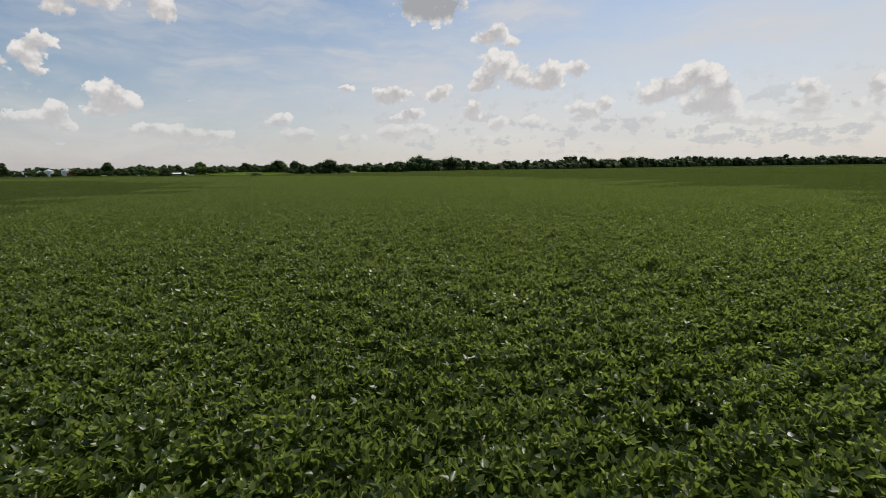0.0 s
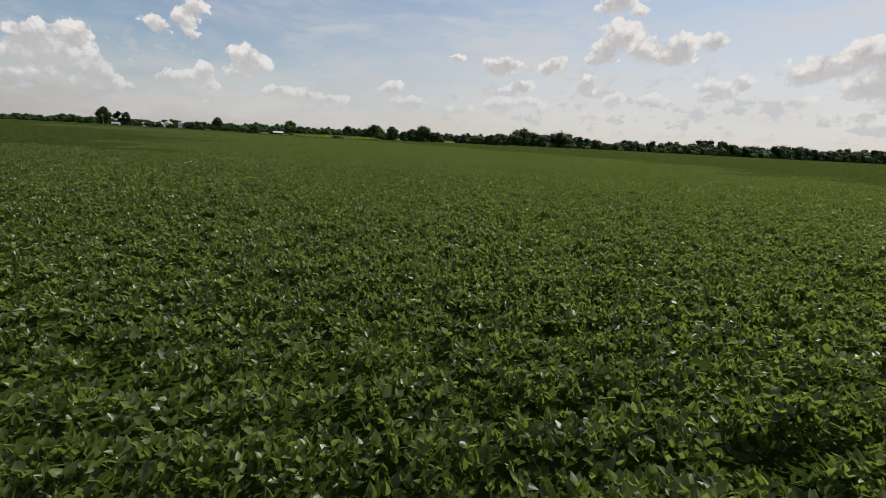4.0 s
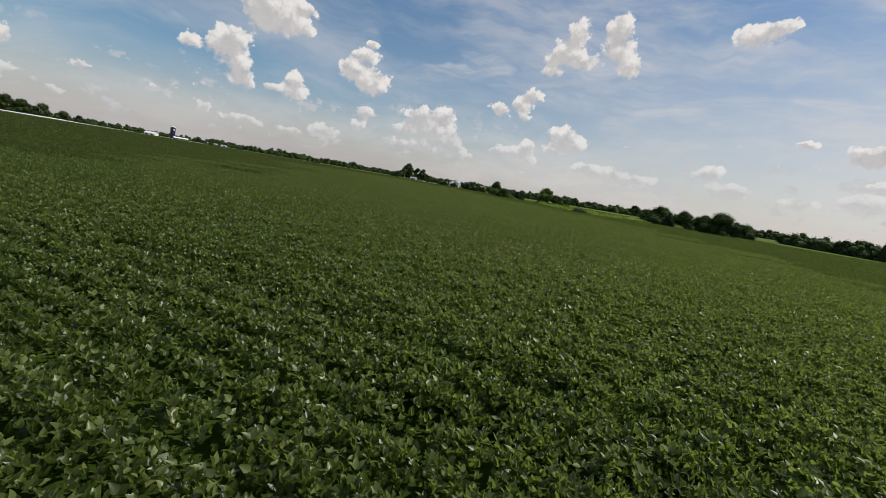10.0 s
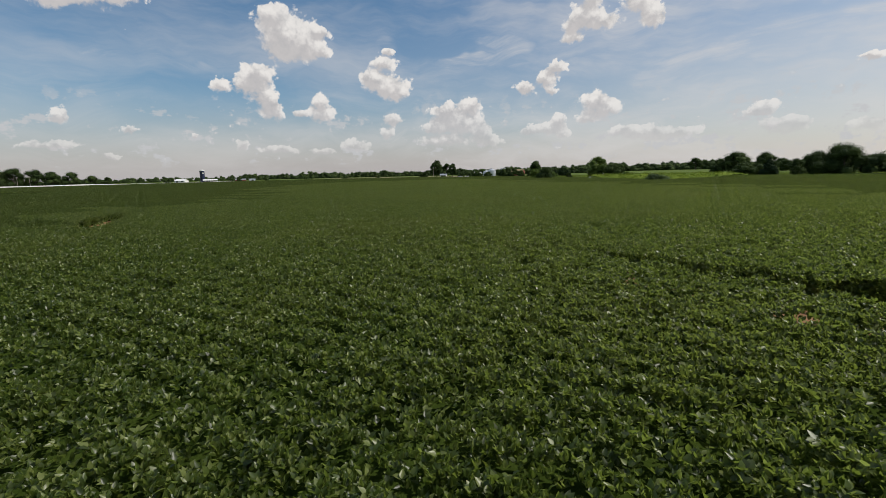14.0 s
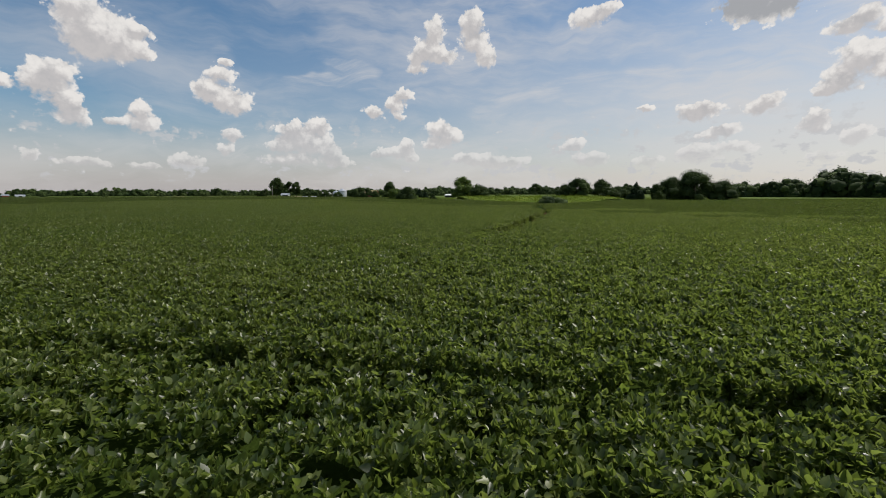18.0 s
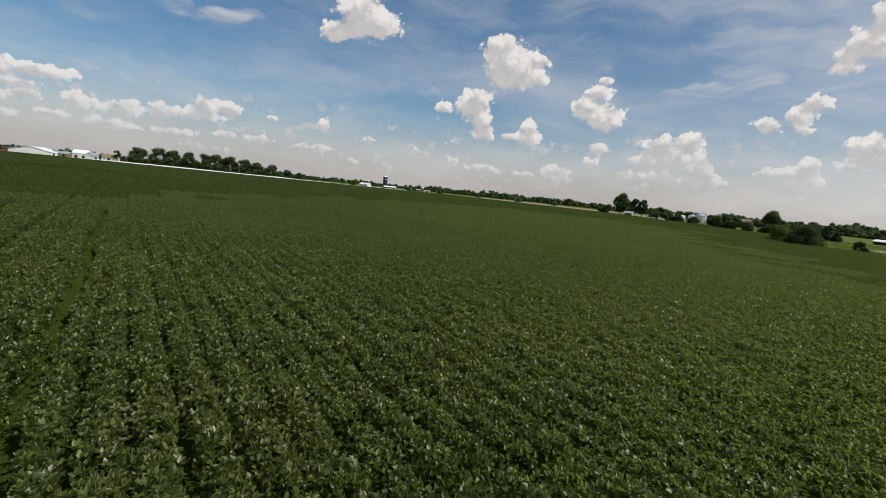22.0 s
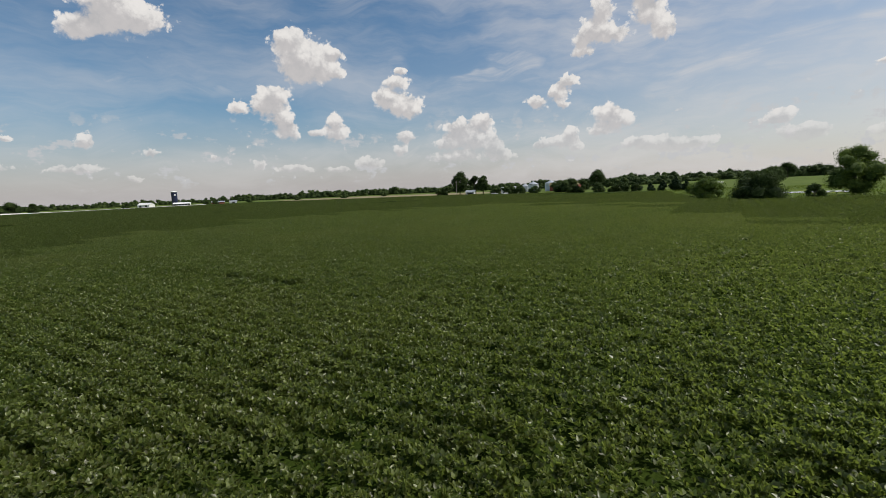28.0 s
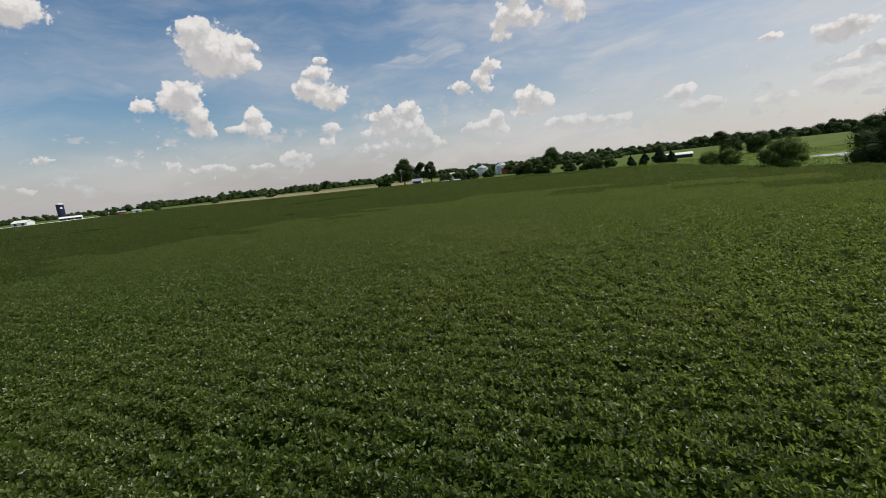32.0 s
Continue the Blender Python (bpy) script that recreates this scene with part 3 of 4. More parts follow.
# smooth sheet under the far leaf clumps, coloured dark for the shaded gaps
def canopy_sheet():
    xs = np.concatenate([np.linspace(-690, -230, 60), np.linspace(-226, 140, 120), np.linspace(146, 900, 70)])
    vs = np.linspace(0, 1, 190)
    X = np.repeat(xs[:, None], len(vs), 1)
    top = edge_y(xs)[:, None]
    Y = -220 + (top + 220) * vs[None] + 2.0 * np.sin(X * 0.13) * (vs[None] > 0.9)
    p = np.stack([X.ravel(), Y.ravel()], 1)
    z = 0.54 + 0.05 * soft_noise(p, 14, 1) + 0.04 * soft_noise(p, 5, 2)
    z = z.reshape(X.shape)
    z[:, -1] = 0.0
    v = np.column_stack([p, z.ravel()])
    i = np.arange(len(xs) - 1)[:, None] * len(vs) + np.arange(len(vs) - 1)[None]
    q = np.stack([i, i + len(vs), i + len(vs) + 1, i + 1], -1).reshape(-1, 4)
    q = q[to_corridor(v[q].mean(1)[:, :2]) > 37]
    return np_mesh("far_canopy_shade", v, q, M_CANOPY_SHADE)


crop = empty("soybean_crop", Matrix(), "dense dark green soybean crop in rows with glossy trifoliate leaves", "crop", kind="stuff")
far = new("far_canopy_shade", canopy_sheet())
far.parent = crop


# added filler sheet low in the crop; its dark colour imitates shaded lower leaves
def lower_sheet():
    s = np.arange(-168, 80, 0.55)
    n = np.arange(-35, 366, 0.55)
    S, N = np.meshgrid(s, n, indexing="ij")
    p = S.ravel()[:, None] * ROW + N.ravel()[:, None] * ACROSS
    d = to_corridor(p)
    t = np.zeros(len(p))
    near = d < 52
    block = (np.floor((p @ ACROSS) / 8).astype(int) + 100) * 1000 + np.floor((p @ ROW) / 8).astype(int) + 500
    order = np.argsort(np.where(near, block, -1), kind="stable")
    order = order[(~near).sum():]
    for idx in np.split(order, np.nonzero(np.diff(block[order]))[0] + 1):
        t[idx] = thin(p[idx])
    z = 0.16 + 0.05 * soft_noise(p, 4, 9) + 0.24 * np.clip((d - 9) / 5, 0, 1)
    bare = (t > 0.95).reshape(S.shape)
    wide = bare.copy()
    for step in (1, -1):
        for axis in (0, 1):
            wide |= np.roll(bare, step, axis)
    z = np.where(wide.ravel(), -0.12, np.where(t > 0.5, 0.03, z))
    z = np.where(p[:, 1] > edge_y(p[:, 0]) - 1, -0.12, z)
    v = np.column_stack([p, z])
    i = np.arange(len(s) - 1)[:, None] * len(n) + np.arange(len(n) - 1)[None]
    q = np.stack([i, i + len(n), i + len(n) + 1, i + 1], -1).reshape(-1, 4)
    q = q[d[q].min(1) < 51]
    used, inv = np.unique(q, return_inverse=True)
    return np_mesh("lower_foliage_shade", v[used], inv.reshape(q.shape), M_LOWER_SHADE)


low = new("lower_foliage_shade", lower_sheet())
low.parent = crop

TS, TN = 8.0, 3.8


def leaves(points, size, r, detail=0):
    """Trifoliate leaves: three folded, pointed leaflets from each point; detail 2: ovate with a midrib, 1: six corners, 0: four."""
    points = np.repeat(points, 3, 0)
    k = len(points)
    lead = np.tile([0.0, 1.35, -1.35], k // 3)
    L = size * r.uniform(0.8, 1.2, k // 3).repeat(3) * r.uniform(0.85, 1.1, k)
    W = L * r.uniform(0.30, 0.40, k)
    az = r.uniform(0, 2 * math.pi, k // 3).repeat(3) + lead + r.normal(0, 0.3, k)
    rise = np.radians(r.normal(56, 20, k // 3).repeat(3) + r.normal(0, 16, k))
    fold = r.uniform(0.05, 0.75, k)
    roll = np.radians(r.normal(0, 26, k))
    a = np.stack([np.cos(az) * np.cos(rise), np.sin(az) * np.cos(rise), np.sin(rise)], 1)
    side = np.stack([-np.sin(az), np.cos(az), np.zeros(k)], 1)
    up = np.cross(a, side)
    b = side * np.cos(roll)[:, None] + up * np.sin(roll)[:, None]
    c = np.cross(a, b)
    shape = (((0, 0, 0), (0.36, 1.0, 1), (1.0, 0, -0.25), (0.36, -1.0, 1)),
             ((0, 0, 0), (0.24, 0.94, 1), (0.62, 0.78, 0.9), (1.05, 0, -0.3), (0.62, -0.78, 0.9), (0.24, -0.94, 1)),
             ((0, 0, 0), (0.13, 0.66, 0.6), (0.36, 1.0, 0.95), (0.72, 0.62, 0.6), (1.08, 0, -0.5), (0.72, -0.62, 0.6), (0.36, -1.0, 0.95), (0.13, -0.66, 0.6), (0.45, 0, 0.12)))[detail]
    faces = ([[0, 1, 2, 3]], [[0, 1, 2, 3], [0, 3, 4, 5]], [[0, 1, 2, 8], [8, 2, 3, 4], [8, 4, 5, 6], [0, 8, 6, 7]])[detail]
    m = len(shape)
    out = np.empty((k, m, 3))
    for j, (u, w, h) in enumerate(shape):
        out[:, j] = points + a * (L * (u + 0.12))[:, None] + b * (W * w)[:, None] + c * (W * fold * h)[:, None]
    base = np.arange(k)[:, None] * m
    return out.reshape(-1, 3), np.concatenate([base + np.array([f]) for f in faces])


def canopy_points(per_m2, r, deep, gaps=2, closed=False):
    """Leaf places over one tile: plants stand along rows 0.76 m apart."""
    k = int(per_m2 * TS * TN)
    plants = int(TS * TN * 13)
    ps, row = r.uniform(0, TS, plants), r.integers(0, 5, plants)
    ph = r.normal(0, 0.065, plants)
    which = r.integers(0, plants, k)
    s = ps[which] + r.normal(0, 0.12, k)
    off = r.normal(0, 0.212, k)
    if closed:
        off = r.uniform(-0.38, 0.38, k)
    n = (row[which] + 0.5) * 0.76 + off
    z = 0.84 + ph[which] - 1.15 * off ** 2 - np.abs(r.normal(0, deep, k))
    s, n = s % TS, n % TN
    # failed stretches between rows
    keep = np.ones(k, bool)
    for _ in range(gaps):
        line, s0, run = 0.76 * r.integers(1, 5), r.uniform(-2, TS), r.uniform(0.6, 3.5)
        keep &= ~((np.abs(n - line) < r.uniform(0.10, 0.20)) & (s > s0) & (s < s0 + run) & (z > 0.3))
    return np.stack([s, n, np.clip(z, 0.12, 1.02)], 1)[keep]


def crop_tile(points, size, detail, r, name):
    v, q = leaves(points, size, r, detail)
    # four-cornered distant leaves get the copy with canopy shade in its colour
    return np_mesh(name, v, q, M_FAR_SOY_SHADED if detail == 0 else M_SOY)


near_sets = [(canopy_points(225, np.random.default_rng(20 + i), 0.12, 1), 0.094, 2) for i in range(5)]
mid_sets = [(canopy_points(105, np.random.default_rng(40 + i), 0.16), 0.104, 1) for i in range(4)]
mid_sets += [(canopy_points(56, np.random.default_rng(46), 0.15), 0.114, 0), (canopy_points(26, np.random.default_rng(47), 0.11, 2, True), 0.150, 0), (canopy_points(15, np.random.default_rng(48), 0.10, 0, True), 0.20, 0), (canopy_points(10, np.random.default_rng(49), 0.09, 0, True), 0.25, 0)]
# the far patches are two strips wide
mid_sets[6:] = [(np.concatenate([a, a[:, [0, 1, 2]] * (-1, 1, 1) + (TS, TN, 0)]), b, c) for a, b, c in mid_sets[6:]]
near_tiles = [crop_tile(*a, np.random.default_rng(60 + i), "leaf_patch") for i, a in enumerate(near_sets)]
mid_tiles = [crop_tile(*a, np.random.default_rng(80 + i), "leaf_patch") for i, a in enumerate(mid_sets)]
TILE_M = Matrix(((ROW[0], ACROSS[0], 0, 0), (ROW[1], ACROSS[1], 0, 0), (0, 0, 1, 0), (0, 0, 0, 1)))
pick = np.random.default_rng(3)
for i in range(int(-270 / TS), int(190 / TS) + 1):
    for j in range(int(-130 / TN), int(450 / TN) + 1):
        c = ((i + 0.5) * TS) * ROW + ((j + 0.5) * TN) * ACROSS
        d = to_corridor(c[None])[0]
        near, which = d < 11, int(pick.integers(0, 20))
        if d > 118 or c[1] > edge_y(c[0]) + 4 or (d > 62 and j % 2):
            continue
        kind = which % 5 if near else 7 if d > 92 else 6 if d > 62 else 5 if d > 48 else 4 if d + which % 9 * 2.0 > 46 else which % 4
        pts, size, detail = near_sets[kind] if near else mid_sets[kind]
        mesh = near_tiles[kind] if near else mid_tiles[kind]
        world_p = (pts[:, 0] + i * TS)[:, None] * ROW + (pts[:, 1] + j * TN)[:, None] * ACROSS
        t = thin(world_p) if d < 70 else np.zeros(len(pts))
        t = np.maximum(t, (world_p[:, 1] > edge_y(world_p[:, 0])) * 1.0)
        if t.max() > 0.5:
            r = np.random.default_rng(5000 + i * 97 + j)
            keep = r.uniform(0, 1, len(pts)) > t
            if keep.sum() < 10:
                continue
            # plants beside a gap show their lower leaves
            rim = np.zeros(len(pts), bool)
            for step in ((0.6, 0), (-0.6, 0), (0, 0.6), (0, -0.6)):
                rim |= thin(world_p + np.array(step)) > 0.5 if d < 70 else False
            rim &= keep & (t < 0.5)
            lower = pts[rim].repeat(2 if near else 4, 0)
            lower[:, :2] += r.normal(0, 0.05, (len(lower), 2))
            lower[:, 2] = r.uniform(0.06, 0.75, len(lower))
            # what grows in a gap stays low
            pts = pts.copy()
            pts[:, 2] = np.where(t > 0.8, r.uniform(0.03, 0.2, len(pts)), pts[:, 2])
            mesh = crop_tile(np.concatenate([pts[keep], lower]), size * 1.02, detail, r, "leaf_patch")
        ob = new("leaf_patch", mesh)
        turned = t.max() <= 0.5 and which % 2
        wide = TN * 2 if not near and kind > 5 else TN
        ob.matrix_world = Matrix.Translation((*(i * TS * ROW + j * TN * ACROSS), 0)) @ TILE_M @ (pose(TS, wide, 0, 0, 0, 180) if turned else Matrix())
        ob.parent = crop

# the far field in wide patches of leaf clumps
WIDE = 32.0
far_r = np.random.default_rng(51)
far_tiles = []
for per_m2, size in ((5.2, 0.34), (2.6, 0.50)):
    k = int(per_m2 * WIDE * WIDE)
    n = far_r.uniform(0, WIDE, k)
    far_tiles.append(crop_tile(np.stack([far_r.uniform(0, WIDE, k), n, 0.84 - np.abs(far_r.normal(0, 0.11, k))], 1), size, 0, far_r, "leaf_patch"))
for i in range(-13, 14):
    for j in range(-10, 19):
        c = ((i + 0.5) * WIDE) * ROW + ((j + 0.5) * WIDE) * ACROSS
        d = to_corridor(c[None])[0]
        corner = np.array([((i + u) * WIDE) * ROW + ((j + v) * WIDE) * ACROSS for u in (0, 1) for v in (0, 1)])
        if d < 124 or d > 330 or (corner[:, 1] > edge_y(corner[:, 0]) - 2).any() or corner[:, 0].min() < -600:
            continue
        ob = new("leaf_patch", far_tiles[d > 190])
        ob.matrix_world = Matrix.Translation((*(i * WIDE * ROW + j * WIDE * ACROSS), 0)) @ TILE_M
        ob.parent = crop


# ---- trees ----
def limb(verts, quads, a, b, ra, rb, n=6):
    a, b = np.array(a, float), np.array(b, float)
    d = (b - a) / np.linalg.norm(b - a)
    u = np.cross(d, (0.3, 0.9, 0.1))
    u /= np.linalg.norm(u)
    w = np.cross(d, u)
    k = len(verts)
    for c, r in ((a, ra), (b, rb)):
        for i in range(n):
            t = 2 * math.pi * i / n
            verts.append(c + r * (u * math.cos(t) + w * math.sin(t)))
    for i in range(n):
        quads.append((k + i, k + (i + 1) % n, k + n + (i + 1) % n, k + n + i))


def clump_quads(centres, radii, count, size, r, squash=0.8):
    """Leaf sprays scattered through and over the lobes of a crown."""
    w = radii ** 2
    which = r.choice(len(centres), count, p=w / w.sum())
    d = r.normal(0, 1, (count, 3))
    d /= np.linalg.norm(d, axis=1)[:, None]
    rad = radii[which] * r.uniform(0.3, 1.06, count) ** 0.6
    p = centres[which] + d * rad[:, None] * np.array((1, 1, squash))
    nrm = d + r.normal(0, 0.55, (count, 3))
    nrm /= np.linalg.norm(nrm, axis=1)[:, None]
    u = np.cross(nrm, r.normal(0, 1, (count, 3)))
    u /= np.linalg.norm(u, axis=1)[:, None]
    w2 = np.cross(nrm, u)
    s = (size * r.uniform(0.6, 1.4, count))[:, None]
    v = np.stack([p - u * s, p - w2 * s * 0.55, p + u * s, p + w2 * s * 0.55], 1).reshape(-1, 3)
    return v, np.arange(count * 4).reshape(-1, 4)


def hearts(centres, radii, r, squash=0.8):
    """Lumpy closed hearts of a crown's lobes, hidden under the leaf sprays."""
    g = np.array([(x, y, z) for x in (-1, 0, 1) for y in (-1, 0, 1) for z in (-1, 0, 1) if (x, y, z) != (0, 0, 0)], float)
    at = {tuple(p.astype(int)): i for i, p in enumerate(g)}
    faces = []
    for axis in range(3):
        for side in (-1, 1):
            for u in (-1, 0):
                for w in (-1, 0):
                    loop = []
                    for du, dw in ((0, 0), (1, 0), (1, 1), (0, 1)):
                        p = [u + du, w + dw]
                        p.insert(axis, side)
                        loop.append(at[tuple(p)])
                    faces.append(loop)
    g /= np.linalg.norm(g, axis=1)[:, None]
    k = len(centres)
    v = centres[:, None] + g[None] * (radii * 0.68)[:, None, None] * np.array((1, 1, squash)) * r.uniform(0.72, 1.15, (k, 26, 1))
    return v.reshape(-1, 3), (np.arange(k)[:, None, None] * 26 + np.array(faces)[None]).reshape(-1, 4)


def tree(name, seed, h, w, mat=None, bole=0.28, leaves_n=1900, lobes=16, label="", category="tree", open_top=False, conifer=False, group="", leaf=0.31):
    r = np.random.default_rng(seed)
    top = empty(name, Matrix(), label, category, group)
    verts, quads = [], []
    tr = 0.022 * h + 0.03
    limb(verts, quads, (0, 0, -0.2), (0.02 * h, 0, h * bole), tr * 1.25, tr * 0.85)
    limb(verts, quads, (0.02 * h, 0, h * bole), (0, 0.01 * h, h * 0.72), tr * 0.85, tr * 0.3)
    cs, rs = [], []
    for i in range(lobes):
        a, u = r.uniform(0, 6.28), (i + 0.5) / lobes
        if conifer:
            z = h * (0.12 + 0.82 * u)
            R = w * 0.5 * (1 - u) ** 0.8
            c = (R * 0.45 * math.cos(a), R * 0.45 * math.sin(a), z)
            rad = max(R * 0.62, 0.04 * h)
        else:
            z = h * (bole + 0.05 + (0.88 - bole) * u)
            R = w * 0.5 * math.sin(math.pi * (0.18 + 0.74 * u)) * r.uniform(0.45, 0.85)
            c = (R * math.cos(a), R * math.sin(a), z - 0.03 * h)
            rad = w * r.uniform(0.17, 0.27) * (0.8 if open_top and u > 0.6 else 1.0)
        cs.append(c)
        rs.append(rad)
        if not conifer and i % 2 == 0:
            limb(verts, quads, (0.01 * h, 0, h * (bole + 0.25 * u)), (c[0] * 0.8, c[1] * 0.8, c[2]), tr * 0.42, tr * 0.1, 5)
    trunk = np_part("trunk", np.array(verts), np.array(quads), M_BARK, top, "grey-brown bark trunk and limbs")
    v, q = clump_quads(np.array(cs), np.array(rs), int(leaves_n * 5.6), leaf * 0.62 * (h / 12) ** 0.5, r)
    hv, hq = hearts(np.array(cs), np.array(rs), r)
    v, q = np.concatenate([v, hv]), np.concatenate([q, hq + len(v)])
    v[:, 2] = np.maximum(v[:, 2], 0.02)
    np_part("crown", v, q, mat or M_TREE, top, "dark green leafy crown with gaps")
    return top


def put(ob, x, y, turn=0.0, sx=1.0, sz=1.0):
    ob.matrix_world = Matrix.Translation((x, y, 0)) @ Matrix.Rotation(turn, 4, "Z") @ Matrix.Diagonal((sx, sx, sz, 1))
    return ob


OAK = "broad dark green deciduous tree at the edge of the field"
BUSH = "low dark green bush at the edge of the field"
put(tree("tree", 1, 17.5, 13, label="tall dense round-crowned tree beside the farmhouse", leaves_n=4200, lobes=26, bole=0.18), -322, 498)
put(tree("tree", 2, 14.5, 8, label="airy round-topped tree beside the farmhouse", leaves_n=1500, lobes=12, bole=0.35), -306, 496)
put(tree("tree", 21, 14.2, 9, label="round-topped tree beside the farmhouse", leaves_n=2200, lobes=14, bole=0.25), -299, 497)
put(tree("bush", 22, 7.5, 9, label=BUSH, category="bush", leaves_n=1300, bole=0.05), -337, 500)
put(tree("bush", 23, 6.0, 8, label=BUSH, category="bush", leaves_n=1200, bole=0.05), -348, 504)
put(tree("tree", 3, 14.5, 14, label="spreading thin-crowned tree behind the grain bins", leaves_n=1900, lobes=14, bole=0.4), -244, 565)
for i, (x, y, h, w) in enumerate(((-289, 498, 5.0, 9), (-279, 500, 6.2, 10), (-271, 502, 5.4, 9), (-262, 506, 4.6, 8), (-262, 538, 7.5, 10), (-226, 476, 6.4, 10), (-218, 472, 7.6, 11), (-211, 470, 7.2, 9))):
    put(tree("bush", 130 + i, h, w, label="rounded dark green bush screening the farmyard", category="bush", leaves_n=1900, bole=0.04, group="farmyard bushes"), x, y)
for i, (x, y, h, w) in enumerate(((-196, 458, 4.6, 7), (-191, 462, 4.9, 7), (-186, 464, 4.4, 7), (-181, 468, 3.6, 6))):
    put(tree("hedge_bush", 140 + i, h, w, label="clipped-looking dense hedge bush at the edge of the field", category="bush", leaves_n=1800, bole=0.02, group="hedge"), x, y)
put(tree("tree", 4, 14.8, 19, label=OAK, leaves_n=4200, lobes=26, bole=0.06), -67, 570)
put(tree("tree", 5, 14.2, 17, label=OAK, leaves_n=3600, lobes=22, bole=0.06), -50, 590)
put(tree("tree", 6, 8, 12, label=OAK, leaves_n=2800, lobes=18, bole=0.05), -37, 588)
put(tree("tree", 24, 10, 15, label=OAK, leaves_n=2400, lobes=18, bole=0.05), -80, 572)
put(tree("tree", 7, 17.5, 18, label="lone wide-crowned tree on a far pasture", leaves_n=2200, lobes=16, bole=0.38), -158, 868)
put(tree("tree", 8, 11.0, 15, label=OAK, leaves_n=4800, lobes=28, bole=0.06), -5, 384)
put(tree("tree", 9, 9.0, 12, label=OAK, leaves_n=3200, lobes=20, bole=0.05), -14, 384)
put(tree("tree", 10, 7.2, 12, label="low bushy tree at the edge of the field", leaves_n=2800, lobes=18, bole=0.03), 5, 386)
put(tree("cedar_tree", 11, 7.6, 7, M_CEDAR, label="dark conical cedar at the edge of the field", conifer=True, leaves_n=2600, lobes=22), -27, 362)
put(tree("bush", 12, 5.2, 9, label=BUSH, category="bush", leaves_n=1900, bole=0.03), -37, 372)
put(tree("bush", 13, 6.5, 6, label="narrow dark bush at the edge of the field", category="bush", leaves_n=1500, bole=0.03), -19, 374)
put(tree("bush", 25, 4.6, 8, label=BUSH, category="bush", leaves_n=1500, bole=0.03), -32, 376)
put(tree("tree", 14, 10.6, 11, M_BUSH, label="big olive green tree with feathery upper branches", leaves_n=1700, lobes=22, bole=0.10, open_top=True), -100.6, 375)
put(tree("tree", 26, 6.4, 9, label=OAK, leaves_n=3000, lobes=18, bole=0.06), -91, 371)
put(tree("bush", 15, 5.4, 9, label="large dark bush in the grass at the edge of the field", category="bush", leaves_n=3600, lobes=22, bole=0.02), -114, 345)
put(tree("bush", 16, 5.0, 7.4, M_BUSH, label="round olive green bush beside the crop", category="bush", leaves_n=1500, bole=0.02), -125.5, 355)
put(tree("bush", 27, 3.6, 6, M_BUSH, label="loose olive green shrub in the meadow", category="bush", leaves_n=1300, bole=0.02), -134, 388)
put(tree("bush", 28, 3.0, 7, M_BUSH, label="loose olive green shrub in the meadow", category="bush", leaves_n=1300, bole=0.02), -139, 400)
put(tree("bush", 17, 3.1, 3.2, label="small dark bush beside the big tree", category="bush", leaves_n=900, bole=0.02), -106, 353)
for i, (x, y, h, w) in enumerate(((-169, 452, 4.6, 4.5), (-164, 453, 5.4, 5), (-158.5, 452, 7.0, 7), (-155, 454, 5.2, 5))):
    put(tree("cedar_tree", 150 + i, h, w, M_CEDAR, label="dark cedar in a small group at the edge of the field", conifer=True, leaves_n=1700, lobes=18, group="cedar group"), x, y)
for i, (x, y, h, w) in enumerate(((-127, 482, 8.0, 11), (-136, 486, 7.0, 9))):
    put(tree("tree", 160 + i, h, w, label="dark bushy tree in a loose grove behind the meadow", leaves_n=2000, lobes=16, bole=0.05, group="grove"), x, y)
put(tree("bush", 29, 1.9, 7, label="low dark shrub at the end of the gully", category="bush", leaves_n=1200, bole=0.02, leaf=0.3), -46.5, 283)
put(tree("bush", 30, 3.0, 4, M_BUSH, label="small olive shrub in the flowering meadow", category="bush", leaves_n=700, bole=0.02), -74, 340)

# ---- far woods: joined, nobody could count them ----
def woods(name, line, depth, height, step, seed, label):
    r = np.random.default_rng(seed)
    V, Q, k = [], [], 0
    for a, b in zip(line, line[1:]):
        a, b = np.array(a, float), np.array(b, float)
        n = max(2, int(np.linalg.norm(b - a) / step))
        cs, rs = [], []
        for i in range(n):
            for row in range(3):
                p = a + (b - a) * (i + r.uniform(0, 1)) / n
                h = height * r.uniform(0.62, 1.02) * (0.92 + 0.22 * math.sin(i * 0.9 + seed) + 0.16 * math.sin(i * 0.31 + 2 * seed))
                side = np.array((-(b - a)[1], (b - a)[0])) / np.linalg.norm(b - a) * depth * (row - 0.5 + r.uniform(-0.4, 0.4))
                w = height * r.uniform(0.42, 0.56)
                for u in (0.06, 0.22, 0.42, 0.62, 0.8):
                    cs.append((*(p + side + r.normal(0, w * 0.35, 2)), h * u))
                    rs.append(w * (1.15 - u * 0.5))
        v, q = clump_quads(np.array(cs), np.array(rs), n * 3 * 560, height * 0.036, r)
        hv, hq = hearts(np.array(cs), np.array(rs), r)
        v, q = np.concatenate([v, hv]), np.concatenate([q, hq + len(v)])
        v[:, 2] = np.maximum(v[:, 2], 0.0)
        V.append(v)
        Q.append(q + k)
        k += len(v)
    ob = new(name, np_mesh(name, np.concatenate(V), np.concatenate(Q), M_TREE))
    return tagged(ob, label, "woods", kind="stuff")


